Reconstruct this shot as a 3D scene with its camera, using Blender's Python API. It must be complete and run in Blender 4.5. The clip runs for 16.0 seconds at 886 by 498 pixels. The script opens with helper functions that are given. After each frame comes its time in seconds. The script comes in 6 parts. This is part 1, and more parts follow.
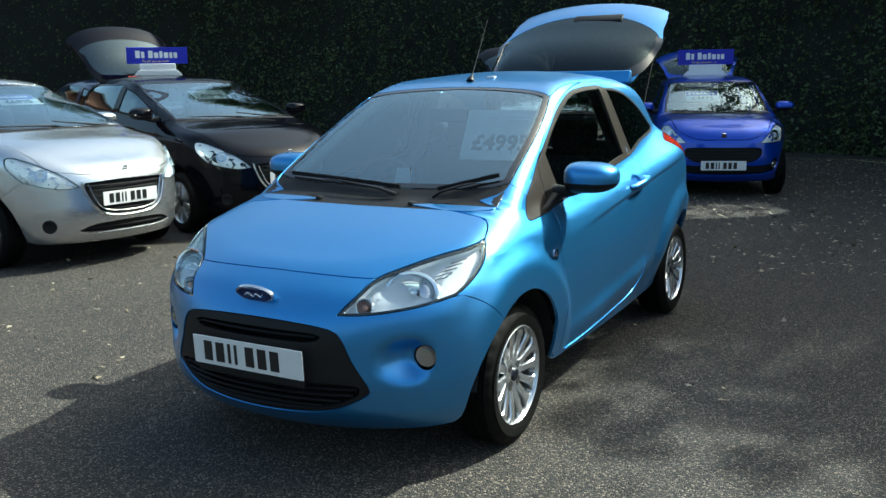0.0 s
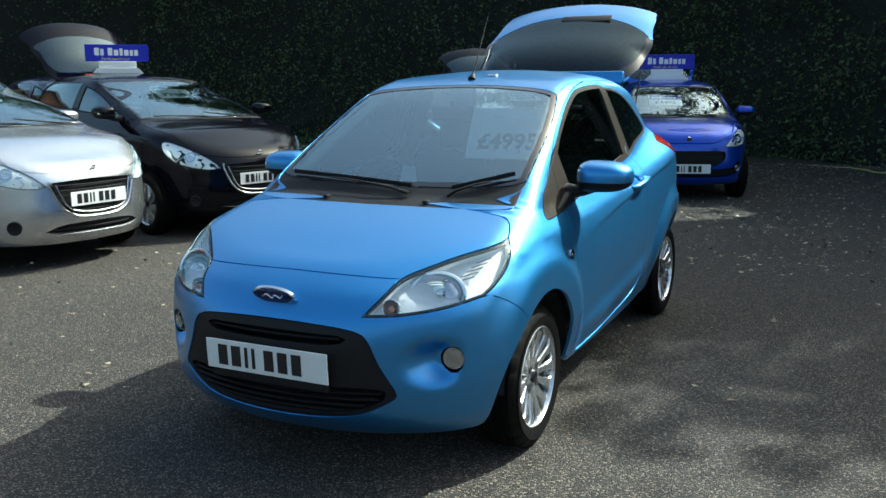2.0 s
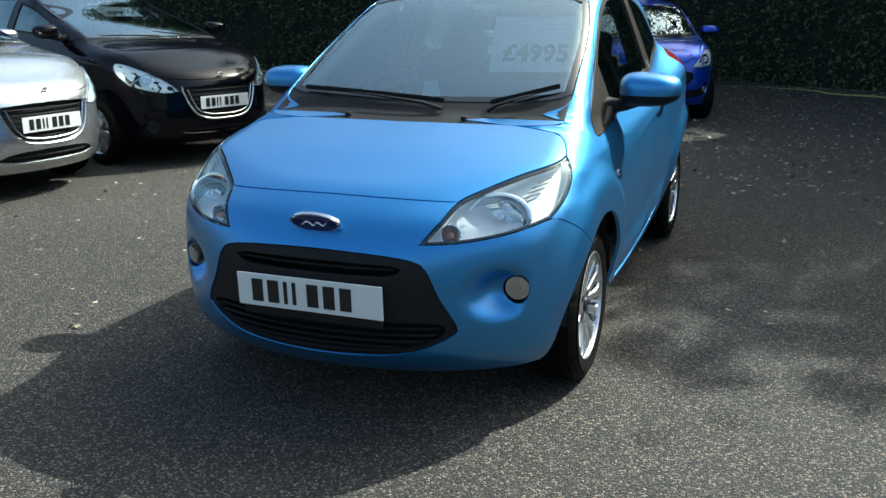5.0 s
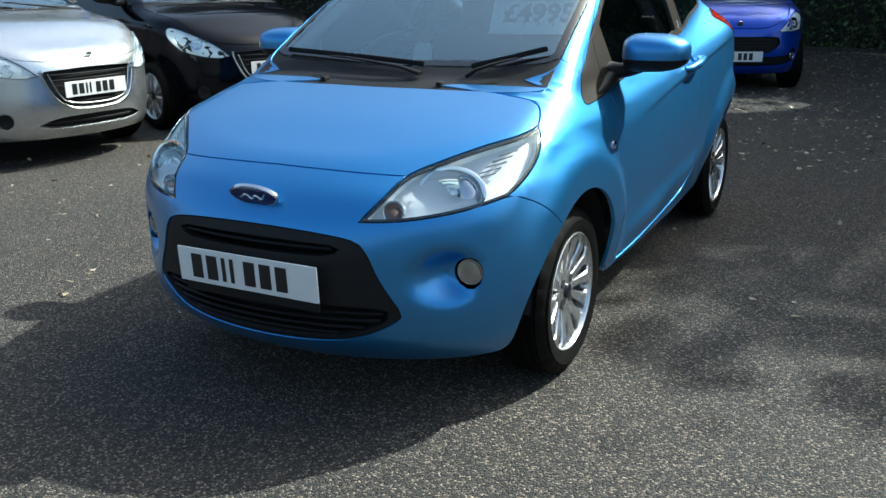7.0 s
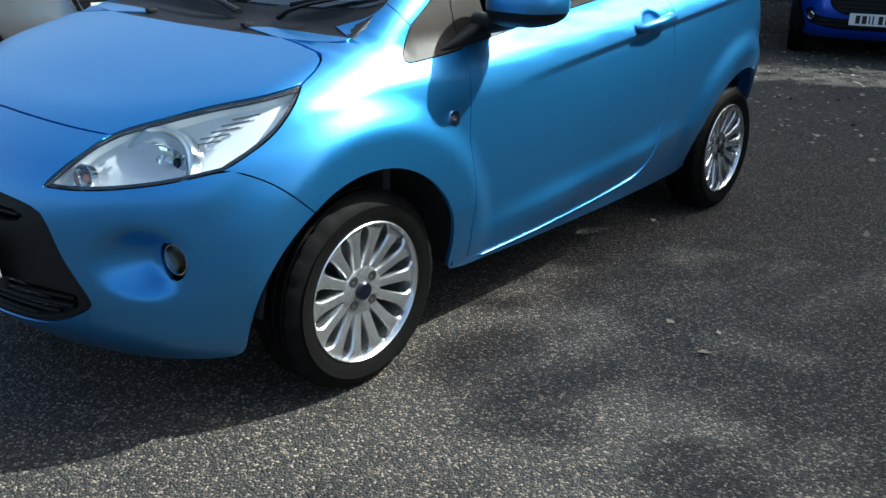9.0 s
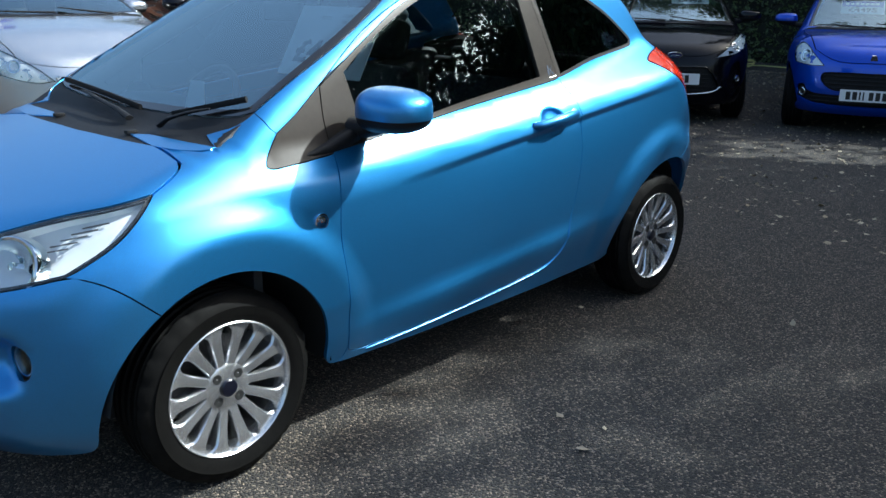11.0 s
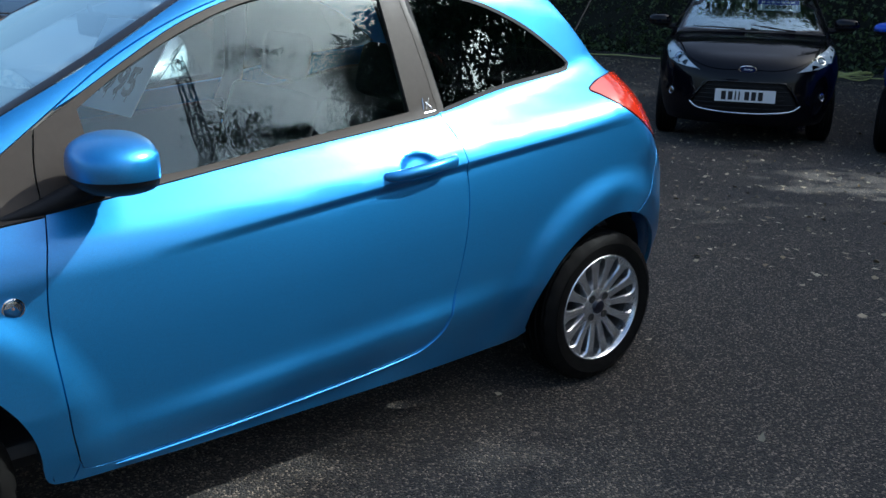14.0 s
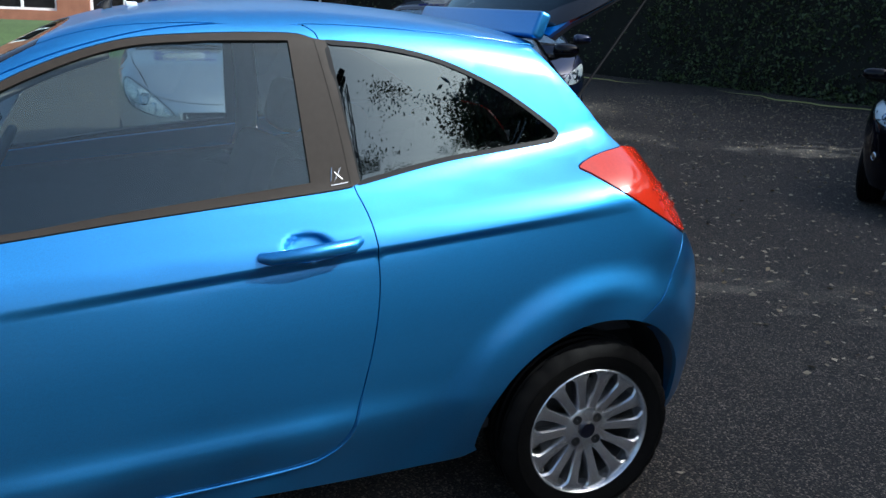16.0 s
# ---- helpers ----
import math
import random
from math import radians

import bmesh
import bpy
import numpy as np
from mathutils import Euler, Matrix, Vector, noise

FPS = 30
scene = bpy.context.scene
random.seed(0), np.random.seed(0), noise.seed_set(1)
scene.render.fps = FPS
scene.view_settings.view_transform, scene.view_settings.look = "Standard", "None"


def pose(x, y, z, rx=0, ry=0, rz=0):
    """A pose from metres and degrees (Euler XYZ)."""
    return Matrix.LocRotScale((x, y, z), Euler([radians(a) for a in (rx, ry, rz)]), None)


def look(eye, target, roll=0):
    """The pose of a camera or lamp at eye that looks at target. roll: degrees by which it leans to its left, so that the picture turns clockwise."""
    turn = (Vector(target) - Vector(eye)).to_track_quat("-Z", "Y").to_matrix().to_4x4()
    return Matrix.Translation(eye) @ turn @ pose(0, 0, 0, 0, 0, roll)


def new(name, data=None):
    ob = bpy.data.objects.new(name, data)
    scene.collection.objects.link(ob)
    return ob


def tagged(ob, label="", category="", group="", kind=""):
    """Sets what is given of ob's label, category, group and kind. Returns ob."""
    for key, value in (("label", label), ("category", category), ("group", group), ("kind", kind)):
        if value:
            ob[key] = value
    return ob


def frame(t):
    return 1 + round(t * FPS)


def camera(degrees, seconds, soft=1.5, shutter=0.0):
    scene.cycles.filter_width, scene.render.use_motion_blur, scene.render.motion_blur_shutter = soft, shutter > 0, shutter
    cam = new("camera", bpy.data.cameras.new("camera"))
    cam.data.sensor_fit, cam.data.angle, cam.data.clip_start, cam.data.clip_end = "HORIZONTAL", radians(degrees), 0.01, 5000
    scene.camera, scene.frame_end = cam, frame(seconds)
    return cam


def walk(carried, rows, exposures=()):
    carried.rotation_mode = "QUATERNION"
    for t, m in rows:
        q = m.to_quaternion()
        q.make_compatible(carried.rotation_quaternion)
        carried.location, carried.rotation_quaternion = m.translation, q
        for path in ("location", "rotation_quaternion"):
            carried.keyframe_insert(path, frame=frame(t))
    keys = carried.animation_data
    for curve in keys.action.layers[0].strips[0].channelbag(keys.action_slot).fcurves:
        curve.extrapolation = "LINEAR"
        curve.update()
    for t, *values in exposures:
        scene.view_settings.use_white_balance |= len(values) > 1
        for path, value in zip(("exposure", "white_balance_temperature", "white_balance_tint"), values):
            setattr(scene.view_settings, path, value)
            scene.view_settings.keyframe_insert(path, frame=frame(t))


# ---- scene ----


cam = camera(52.5, 16.0)
PATH = [
    (0, (2.202, -4.31, 1.463), (1.229, -2.602, 1.091), -0.9),
    (0.5, (2.198, -4.31, 1.461), (1.223, -2.604, 1.088), -0.7),
    (1, (2.13, -4.417, 1.441), (1.194, -2.682, 1.103), -1.7),
    (1.5, (1.989, -4.432, 1.438), (1.105, -2.671, 1.099), -1.8),
    (2, (1.9, -4.379, 1.433), (1.039, -2.611, 1.069), -0.3),
    (2.5, (1.824, -4.255, 1.433), (0.946, -2.485, 1.124), -1.1),
    (3, (1.696, -4.221, 1.418), (0.84, -2.447, 1.072), -1.2),
    (3.5, (1.512, -4.276, 1.389), (0.747, -2.471, 0.996), -3.3),
    (4, (1.404, -4.302, 1.362), (0.693, -2.495, 0.883), -1.2),
    (4.2, (1.388, -4.299, 1.357), (0.688, -2.494, 0.856), 0.0),
    (6.3, (1.397, -4.195, 1.341), (0.696, -2.4, 0.806), -1.3),
    (6.5, (1.46, -4.137, 1.335), (0.772, -2.347, 0.769), -1.7),
    (7, (1.709, -3.864, 1.31), (0.805, -2.178, 0.726), -0.8),
    (7.5, (1.875, -3.58, 1.255), (0.911, -1.96, 0.585), 1.1),
    (8, (2.022, -3.226, 1.258), (0.922, -1.688, 0.607), 2.1),
    (8.5, (2.197, -2.99, 1.246), (1.058, -1.48, 0.594), 0.8),
    (9, (2.353, -2.755, 1.268), (1.15, -1.32, 0.565), 1.5),
    (9.5, (2.432, -2.564, 1.284), (1.214, -1.095, 0.685), 2.2),
    (9.7, (2.476, -2.522, 1.3), (1.264, -1.048, 0.702), 2.6),
    (11.8, (2.825, -2.329, 1.426), (1.478, -0.959, 0.869), -0.2),
    (12, (2.821, -2.259, 1.428), (1.488, -0.878, 0.864), 0.2),
    (12.5, (2.754, -2.043, 1.461), (1.412, -0.654, 0.943), 2.0),
    (13, (2.724, -1.8, 1.446), (1.376, -0.411, 0.94), 1.9),
    (13.5, (2.795, -1.548, 1.443), (1.396, -0.23, 0.89), 1.5),
    (14, (2.803, -1.256, 1.435), (1.308, -0.058, 0.859), 1.1),
    (14.5, (2.773, -0.96, 1.458), (1.216, 0.2, 0.977), 1.4),
    (15, (2.869, -0.689, 1.477), (1.219, 0.341, 1.013), 0.0),
    (15.5, (2.919, -0.496, 1.483), (1.244, 0.449, 0.933), 2.4),
    (16, (2.841, -0.224, 1.497), (1.058, 0.517, 0.977), 2.5),
]
walk(cam, [(t, look(eye, target, roll)) for t, eye, target, roll in PATH], [(0, 0.82, 5950, -8), (9, 0.8, 5750, -2), (12.5, 0.76, 5550, 2), (14.5, 0.66, 5500, 3), (16, 0.56, 5550, 4)])


# ---- light: late-summer sun from beyond the trees, clear sky ----
SUN_TO = Vector((0.59, 0.93, 1.0)).normalized()
world = bpy.data.worlds.new("sky")
scene.world = world
world.use_nodes = True
sky = world.node_tree.nodes.new("ShaderNodeTexSky")
sky.sky_type, sky.sun_disc = "NISHITA", False
sky.sun_elevation = math.asin(SUN_TO.z)
sky.sun_rotation = math.atan2(SUN_TO.x, SUN_TO.y)
sky.air_density, sky.dust_density, sky.ozone_density = 1.0, 5.5, 0.4
world.node_tree.nodes["Background"].inputs["Strength"].default_value = 0.15
world.node_tree.links.new(sky.outputs[0], world.node_tree.nodes["Background"].inputs["Color"])
sun = new("sun", bpy.data.lights.new("sun", "SUN"))
sun.data.energy, sun.data.angle, sun.data.color = 5.0, radians(0.55), (1.0, 0.95, 0.87)
sun.matrix_world = look(SUN_TO * 30, (0, 0, 0))


# ---- materials ----
def mat(name, color, rough=0.5, metal=0.0, coat=0.0, spec=0.5, noise_scale=0.0, vary=0.0, bump=0.0, bump_scale=200.0, emit=None, trans=0.0, coat_rough=0.03):
    """A surface with colour varied at two scales and a fine relief."""
    m = bpy.data.materials.new(name)
    m.use_nodes = True
    nt = m.node_tree
    b = nt.nodes["Principled BSDF"]
    b.inputs["Base Color"].default_value = (*color, 1)
    b.inputs["Roughness"].default_value, b.inputs["Metallic"].default_value = rough, metal
    b.inputs["Coat Weight"].default_value, b.inputs["Coat Roughness"].default_value = coat, coat_rough
    b.inputs["Specular IOR Level"].default_value = spec
    b.inputs["Transmission Weight"].default_value = trans
    co = nt.nodes.new("ShaderNodeTexCoord")
    if vary:
        n1, n2 = nt.nodes.new("ShaderNodeTexNoise"), nt.nodes.new("ShaderNodeTexNoise")
        n1.inputs["Scale"].default_value, n2.inputs["Scale"].default_value = noise_scale, noise_scale * 14
        n1.inputs["Detail"].default_value, n2.inputs["Detail"].default_value = 4, 2
        add = nt.nodes.new("ShaderNodeMath")
        add.operation = "ADD"
        ramp = nt.nodes.new("ShaderNodeMapRange")
        ramp.inputs["From Min"].default_value, ramp.inputs["From Max"].default_value = 0.6, 1.4
        ramp.inputs["To Min"].default_value, ramp.inputs["To Max"].default_value = 1 - vary, 1 + vary
        mul = nt.nodes.new("ShaderNodeVectorMath")
        mul.operation = "SCALE"
        mul.inputs[0].default_value = color
        for n in (n1, n2):
            nt.links.new(co.outputs["Object"], n.inputs["Vector"])
        nt.links.new(n1.outputs["Fac"], add.inputs[0])
        nt.links.new(n2.outputs["Fac"], add.inputs[1])
        nt.links.new(add.outputs[0], ramp.inputs["Value"])
        nt.links.new(ramp.outputs[0], mul.inputs["Scale"])
        nt.links.new(mul.outputs[0], b.inputs["Base Color"])
    if bump:
        nb, bp = nt.nodes.new("ShaderNodeTexNoise"), nt.nodes.new("ShaderNodeBump")
        nb.inputs["Scale"].default_value, nb.inputs["Detail"].default_value = bump_scale, 3
        bp.inputs["Strength"].default_value, bp.inputs["Distance"].default_value = bump, 0.002
        nt.links.new(co.outputs["Object"], nb.inputs["Vector"])
        nt.links.new(nb.outputs["Fac"], bp.inputs["Height"])
        nt.links.new(bp.outputs[0], b.inputs["Normal"])
    if emit:
        b.inputs["Emission Color"].default_value, b.inputs["Emission Strength"].default_value = (*emit[:3], 1), emit[3]
    return m


def paint(name, color, metal=0.6, rough=0.32, flakes=0.12, coat=1.0, spec=0.5, film=(0.02, 0.075)):
    """Car paint: metallic flakes under a clear coat, with a faint film of dust."""
    m = mat(name, color, rough, metal, coat, spec)
    nt = m.node_tree
    b = nt.nodes["Principled BSDF"]
    co = nt.nodes.new("ShaderNodeTexCoord")
    v = nt.nodes.new("ShaderNodeTexVoronoi")
    v.inputs["Scale"].default_value = 900
    n = nt.nodes.new("ShaderNodeTexNoise")
    n.inputs["Scale"].default_value, n.inputs["Detail"].default_value = 2.5, 6
    r1, r2 = nt.nodes.new("ShaderNodeMapRange"), nt.nodes.new("ShaderNodeMapRange")
    r1.inputs["To Min"].default_value, r1.inputs["To Max"].default_value = 1 - flakes, 1 + flakes
    r2.inputs["From Min"].default_value, r2.inputs["From Max"].default_value = 0.35, 0.7
    r2.inputs["To Min"].default_value, r2.inputs["To Max"].default_value = film
    mul = nt.nodes.new("ShaderNodeVectorMath")
    mul.operation = "SCALE"
    mul.inputs[0].default_value = color
    nt.links.new(co.outputs["Object"], v.inputs["Vector"])
    nt.links.new(co.outputs["Object"], n.inputs["Vector"])
    sep = nt.nodes.new("ShaderNodeSeparateColor")
    nt.links.new(v.outputs["Color"], sep.inputs[0])
    nt.links.new(sep.outputs[0], r1.inputs["Value"])
    nt.links.new(r1.outputs[0], mul.inputs["Scale"])
    nt.links.new(mul.outputs[0], b.inputs["Base Color"])
    nt.links.new(n.outputs["Fac"], r2.inputs["Value"])
    nt.links.new(r2.outputs[0], b.inputs["Coat Roughness"])
    return m


def glass(name, tint, rough=0.0, ior=1.5, gain=1.0, least=0.0):
    """A thin pane: tinted, see-through, with the gloss of glass."""
    m = bpy.data.materials.new(name)
    m.use_nodes = True
    nt = m.node_tree
    nt.nodes.remove(nt.nodes["Principled BSDF"])
    t, g, mix, f = (nt.nodes.new("ShaderNode" + k) for k in ("BsdfTransparent", "BsdfGlossy", "MixShader", "Fresnel"))
    t.inputs["Color"].default_value = (*tint, 1)
    g.inputs["Roughness"].default_value = rough
    g.inputs["Color"].default_value = (0.78, 0.95, 1.0, 1)
    f.inputs["IOR"].default_value = ior
    k = nt.nodes.new("ShaderNodeMath")
    k.operation = "MULTIPLY_ADD"
    k.use_clamp = True
    k.inputs[1].default_value, k.inputs[2].default_value = gain, least
    nt.links.new(f.outputs[0], k.inputs[0])
    nt.links.new(k.outputs[0], mix.inputs["Fac"])
    nt.links.new(t.outputs[0], mix.inputs[1])
    nt.links.new(g.outputs[0], mix.inputs[2])
    nt.links.new(mix.outputs[0], nt.nodes["Material Output"].inputs["Surface"])
    return m


BLUE = paint("bright_blue_paint", (0.036, 0.243, 0.58), 0.87, 0.41, film=(0.18, 0.26))
BLUE.node_tree.nodes["Principled BSDF"].inputs["Coat IOR"].default_value = 1.56
SILVER = paint("silver_paint", (0.62, 0.64, 0.67), 0.9, 0.27)
BLACK = paint("black_paint", (0.0025, 0.0025, 0.005), 0.0, 0.12, coat=0.3, film=(0.01, 0.035))
BLACK.node_tree.nodes["Principled BSDF"].inputs["Specular IOR Level"].default_value = 0.1
ROYAL = paint("deep_blue_paint", (0.001, 0.055, 0.50), 0.6, 0.30)
NAVY = paint("navy_paint", (0.006, 0.012, 0.05), 0.4, 0.3)
PLASTIC = mat("black_plastic", (0.009, 0.009, 0.010), 0.55, spec=0.25, bump=0.25, bump_scale=900, vary=0.2, noise_scale=3)
TRIM = mat("weathered_trim", (0.030, 0.024, 0.019), 0.42, spec=0.2, vary=0.15, noise_scale=4, bump=0.1, bump_scale=700)
GLOSSBLACK = mat("gloss_black", (0.008, 0.008, 0.009), 0.12, coat=0.6)
RUBBER = mat("tyre_rubber", (0.005, 0.0048, 0.0045), 0.62, spec=0.10, vary=0.35, noise_scale=6, bump=0.5, bump_scale=400)
SEAL = mat("rubber_seal", (0.007, 0.007, 0.008), 0.6, spec=0.2)
ALLOY = mat("silver_alloy", (0.66, 0.67, 0.69), 0.27, 0.9, coat=0.6, vary=0.06, noise_scale=9)
STEEL = mat("grey_steel", (0.16, 0.15, 0.14), 0.45, 0.9, vary=0.3, noise_scale=15)
CHROME = mat("chrome", (0.82, 0.83, 0.85), 0.07, 1.0)
REFLECTOR = mat("lamp_reflector", (0.75, 0.77, 0.80), 0.07, 1.0)
BARREL = mat("dark_wheel_barrel", (0.05, 0.049, 0.047), 0.6, 0.4, vary=0.3, noise_scale=12)
GREYLAMP = mat("bright_lamp_bowl", (0.86, 0.88, 0.90), 0.26, 0.2, coat=0.5)
LENS = glass("clear_lens", (0.94, 0.95, 0.96), 0.02, 1.5)
BULB = mat("amber_bulb", (0.62, 0.30, 0.20), 0.25, coat=0.5)
TAILRED = mat("red_lamp_lens", (0.36, 0.018, 0.006), 0.14, coat=0.7, vary=0.15, noise_scale=8)
SCREEN = glass("windscreen_glass", (0.80, 0.92, 0.92), 0.0, 1.52, 1.2, 0.215)
PANE = glass("side_glass", (0.62, 0.70, 0.69), 0.0, 1.55, 1.7)
GATEPANE = glass("rear_screen_glass", (0.05, 0.055, 0.06), 0.0, 1.5, 1.0)
DARKPANE = glass("privacy_glass", (0.05, 0.058, 0.06), 0.0, 1.55, 2.2)
CABIN = mat("dark_cabin_plastic", (0.05, 0.052, 0.056), 0.6, bump=0.3, bump_scale=500, vary=0.15, noise_scale=4)
CLOTH = mat("charcoal_seat_cloth", (0.035, 0.036, 0.042), 0.95, vary=0.3, noise_scale=8, bump=0.5, bump_scale=600)
CREAM = mat("pale_cabin_lining", (0.50, 0.49, 0.45), 0.8, vary=0.06, noise_scale=5)
UNDER = mat("underbody_black", (0.008, 0.008, 0.008), 0.9)
PLATE = mat("white_number_plate", (0.78, 0.78, 0.77), 0.3, coat=0.3, vary=0.03, noise_scale=20)
INK = mat("black_ink", (0.012, 0.012, 0.014), 0.4)
BADGE = mat("badge_blue", (0.01, 0.02, 0.11), 0.25, 0.3, coat=0.8)
WHITE = mat("white_plastic", (0.80, 0.81, 0.82), 0.4, vary=0.03, noise_scale=6)
CARD = mat("white_card", (0.82, 0.86, 0.88), 0.6, vary=0.03, noise_scale=7)
def lets_light_through(m, share):
    """Paper lit from behind glows softly in front."""
    nt = m.node_tree
    b, out = nt.nodes["Principled BSDF"], nt.nodes["Material Output"]
    t, mix = nt.nodes.new("ShaderNodeBsdfTranslucent"), nt.nodes.new("ShaderNodeMixShader")
    t.inputs["Color"].default_value = b.inputs["Base Color"].default_value
    mix.inputs["Fac"].default_value = share
    nt.links.new(b.outputs[0], mix.inputs[1])
    nt.links.new(t.outputs[0], mix.inputs[2])
    nt.links.new(mix.outputs[0], out.inputs["Surface"])


lets_light_through(CARD, 0.15)
SIGNBLUE = mat("sign_blue", (0.005, 0.012, 0.42), 0.4, vary=0.05, noise_scale=3)
YELLOW = mat("yellow_print", (0.85, 0.68, 0.05), 0.5)
CAP = mat("dark_cap", (0.004, 0.005, 0.014), 0.3, 0.2, coat=0.4)
HOSE = mat("yellow_hose", (0.46, 0.46, 0.15), 0.5, vary=0.15, noise_scale=3)
BRICK = mat("red_brick", (0.30, 0.13, 0.075), 0.85, vary=0.35, noise_scale=3, bump=0.5, bump_scale=25)
GRASS = mat("grass", (0.04, 0.07, 0.02), 0.9, vary=0.4, noise_scale=1.5, bump=1.0, bump_scale=40)
GALV = mat("galvanised_steel", (0.18, 0.18, 0.18), 0.5, 0.7, vary=0.2, noise_scale=4)


# ---- car body surface: one smooth solid per car, from a few profile curves ----
def curve1(points):
    """A monotone cubic through (a, b) points, as a function of arrays."""
    xs, ys = np.array(points, float).T
    h, d = np.diff(xs), np.diff(ys) / np.diff(xs)
    m = np.r_[d[0], np.zeros(len(xs) - 2), d[-1]]
    for i in range(1, len(xs) - 1):
        if d[i - 1] * d[i] > 0:
            w1, w2 = 2 * h[i] + h[i - 1], h[i] + 2 * h[i - 1]
            m[i] = (w1 + w2) / (w1 / d[i - 1] + w2 / d[i])

    def f(x):
        x = np.asarray(x, float)
        i = np.clip(np.searchsorted(xs, x) - 1, 0, len(h) - 1)
        t = (x - xs[i]) / h[i]
        tc = np.clip(t, 0, 1)
        a = ys[i] * (1 + 2 * tc) * (1 - tc) ** 2 + ys[i + 1] * tc * tc * (3 - 2 * tc)
        b = h[i] * (m[i] * tc * (1 - tc) ** 2 - m[i + 1] * tc * tc * (1 - tc))
        return a + b + np.where(t < 0, m[i] * t * h[i], 0) + np.where(t > 1, m[i + 1] * (t - 1) * h[i], 0)

    grid = np.linspace(xs[0] - 1.5, xs[-1] + 1.5, 6001)
    table = f(grid)
    return lambda x: np.interp(x, grid, table)


def smax(a, b, k):
    h = np.maximum(k - np.abs(a - b), 0) / k
    return np.maximum(a, b) + h * h * k / 4


class Body:
    """The outer skin of a car: x to its left, y to its rear, z up. spec holds its profiles."""

    def __init__(self, spec):
        self.s = spec
        self.top_c, self.plan = curve1(spec["top"]), curve1(spec["plan"])
        self.sect, self.belt = curve1(spec["section"]), curve1(spec["belt"])
        self.front_c, self.rear_c = curve1(spec["front"]), curve1(spec["rear"])
        self.crown = curve1(spec["crown"])
        self.taper = curve1(spec.get("taper", [(-2, 0), (2, 0)]))
        self.yc = spec["front_axis"]
        self.yr = spec["rear_axis"]

    def half(self, y, z):
        """Half the width at a length and a height, with creases and flared arches."""
        s = self.s
        w = self.plan(y) + self.sect(z - self.belt(y))
        q = np.clip((z - self.belt(y) + 0.15) / 0.2, 0, 1)
        w = w + self.taper(y) * q * q * (3 - 2 * q)
        for y0, z0, y1, z1, size, wide in s["creases"]:
            zc = z0 + (z1 - z0) * (y - y0) / (y1 - y0)
            fade = np.clip((y - y0 + 0.25) / 0.5, 0, 1) * np.clip((y1 + 0.25 - y) / 0.5, 0, 1)
            q = zc - z
            if size < 0:
                # a sharp line, with the metal drawn in below it
                r = np.clip(q / 0.03 + 0.5, 0, 1)
                w = w + size * fade * r * r * (3 - 2 * r) * np.exp(-np.maximum(q, 0) / wide)
            else:
                # a soft swelling that turns under below
                w = w + size * fade * np.where(q < 0, np.exp(-((q / (0.7 * wide)) ** 2)), np.exp(-((q / (1.4 * wide)) ** 2)))
        for yh, zh, ry, rz, deep in s.get("cups", ()):
            w = w - deep * np.exp(-((((y - yh) / ry) ** 2 + ((z - zh) / rz) ** 2) ** 3))
        for yw in s["axles"]:
            r = np.hypot(y - yw, z - s["hub"])
            b = np.clip((s["arch"] + s.get("brow", 0.11) + 0.06 - r) / 0.11, 0, 1)
            w = w + s["flare"] * b * b * (3 - 2 * b) * np.clip((z - 0.22) / 0.24, 0, 1)
        return w

    def phi(self, p):
        s = self.s
        x, y, z = np.abs(p[..., 0]), p[..., 1], p[..., 2]
        side = x - self.half(y, z)
        face = self.front_c(z) + s["nose"][0] * x**2 + s["nose"][1] * x**4
        for cx, cz, rx, rz, y0 in s.get("scoops", ()):
            # a bay cut straight back into the curved nose, down to y0
            m = np.exp(-((((x - cx) / rx) ** 2 + ((z - cz) / rz) ** 2) ** 2))
            face = face + m * np.maximum(y0 - face, 0)
        front = face - y
        rear = y - self.rear_c(z) + s["tail"][0] * x**2 + s["tail"][1] * x**4
        top = z - self.top_c(y - s["sweep"] * x**2) + self.crown(y) * x**2 * (1 + 1.2 * x**2)
        f = smax(side * 0.95, top * 0.85, s["round_top"])
        f = smax(f, front * 0.9, s["round_nose"])
        f = smax(f, rear * 0.9, s["round_tail"])
        f = smax(f, s["floor"] - z, 0.08)
        return f

    def normal(self, p, e=0.002):
        g = np.stack([self.phi(p + d) - self.phi(p - d) for d in np.eye(3) * e], -1)
        return g / np.linalg.norm(g, axis=-1, keepdims=True)

    def cast(self, o, d, far=4.0, steps=90):
        """The first place along each ray where it enters the body."""
        o, d = np.broadcast_arrays(np.asarray(o, float), np.asarray(d, float))
        n = len(o)
        lo, hi, done = np.zeros(n), np.full(n, far), np.zeros(n, bool)
        last = np.zeros(n)
        for t in np.linspace(0, far, steps):
            inside = self.phi(o + d * t) < 0
            fresh = inside & ~done
            lo[fresh], hi[fresh] = last[fresh], t
            done |= fresh
            last[:] = t
        for _ in range(16):
            mid = (lo + hi) / 2
            inside = self.phi(o + d * mid[:, None]) < 0
            hi, lo = np.where(inside, mid, hi), np.where(inside, lo, mid)
        return o + d * hi[:, None], done

    def front(self, points):
        """Places on the nose, from (x, z) as seen from the front."""
        p = np.array([(x, -3.0, z) for x, z in points])
        return [tuple(v) for v in self.cast(p, np.array([[0, 1.0, 0]]), 3.0, 60)[0]]

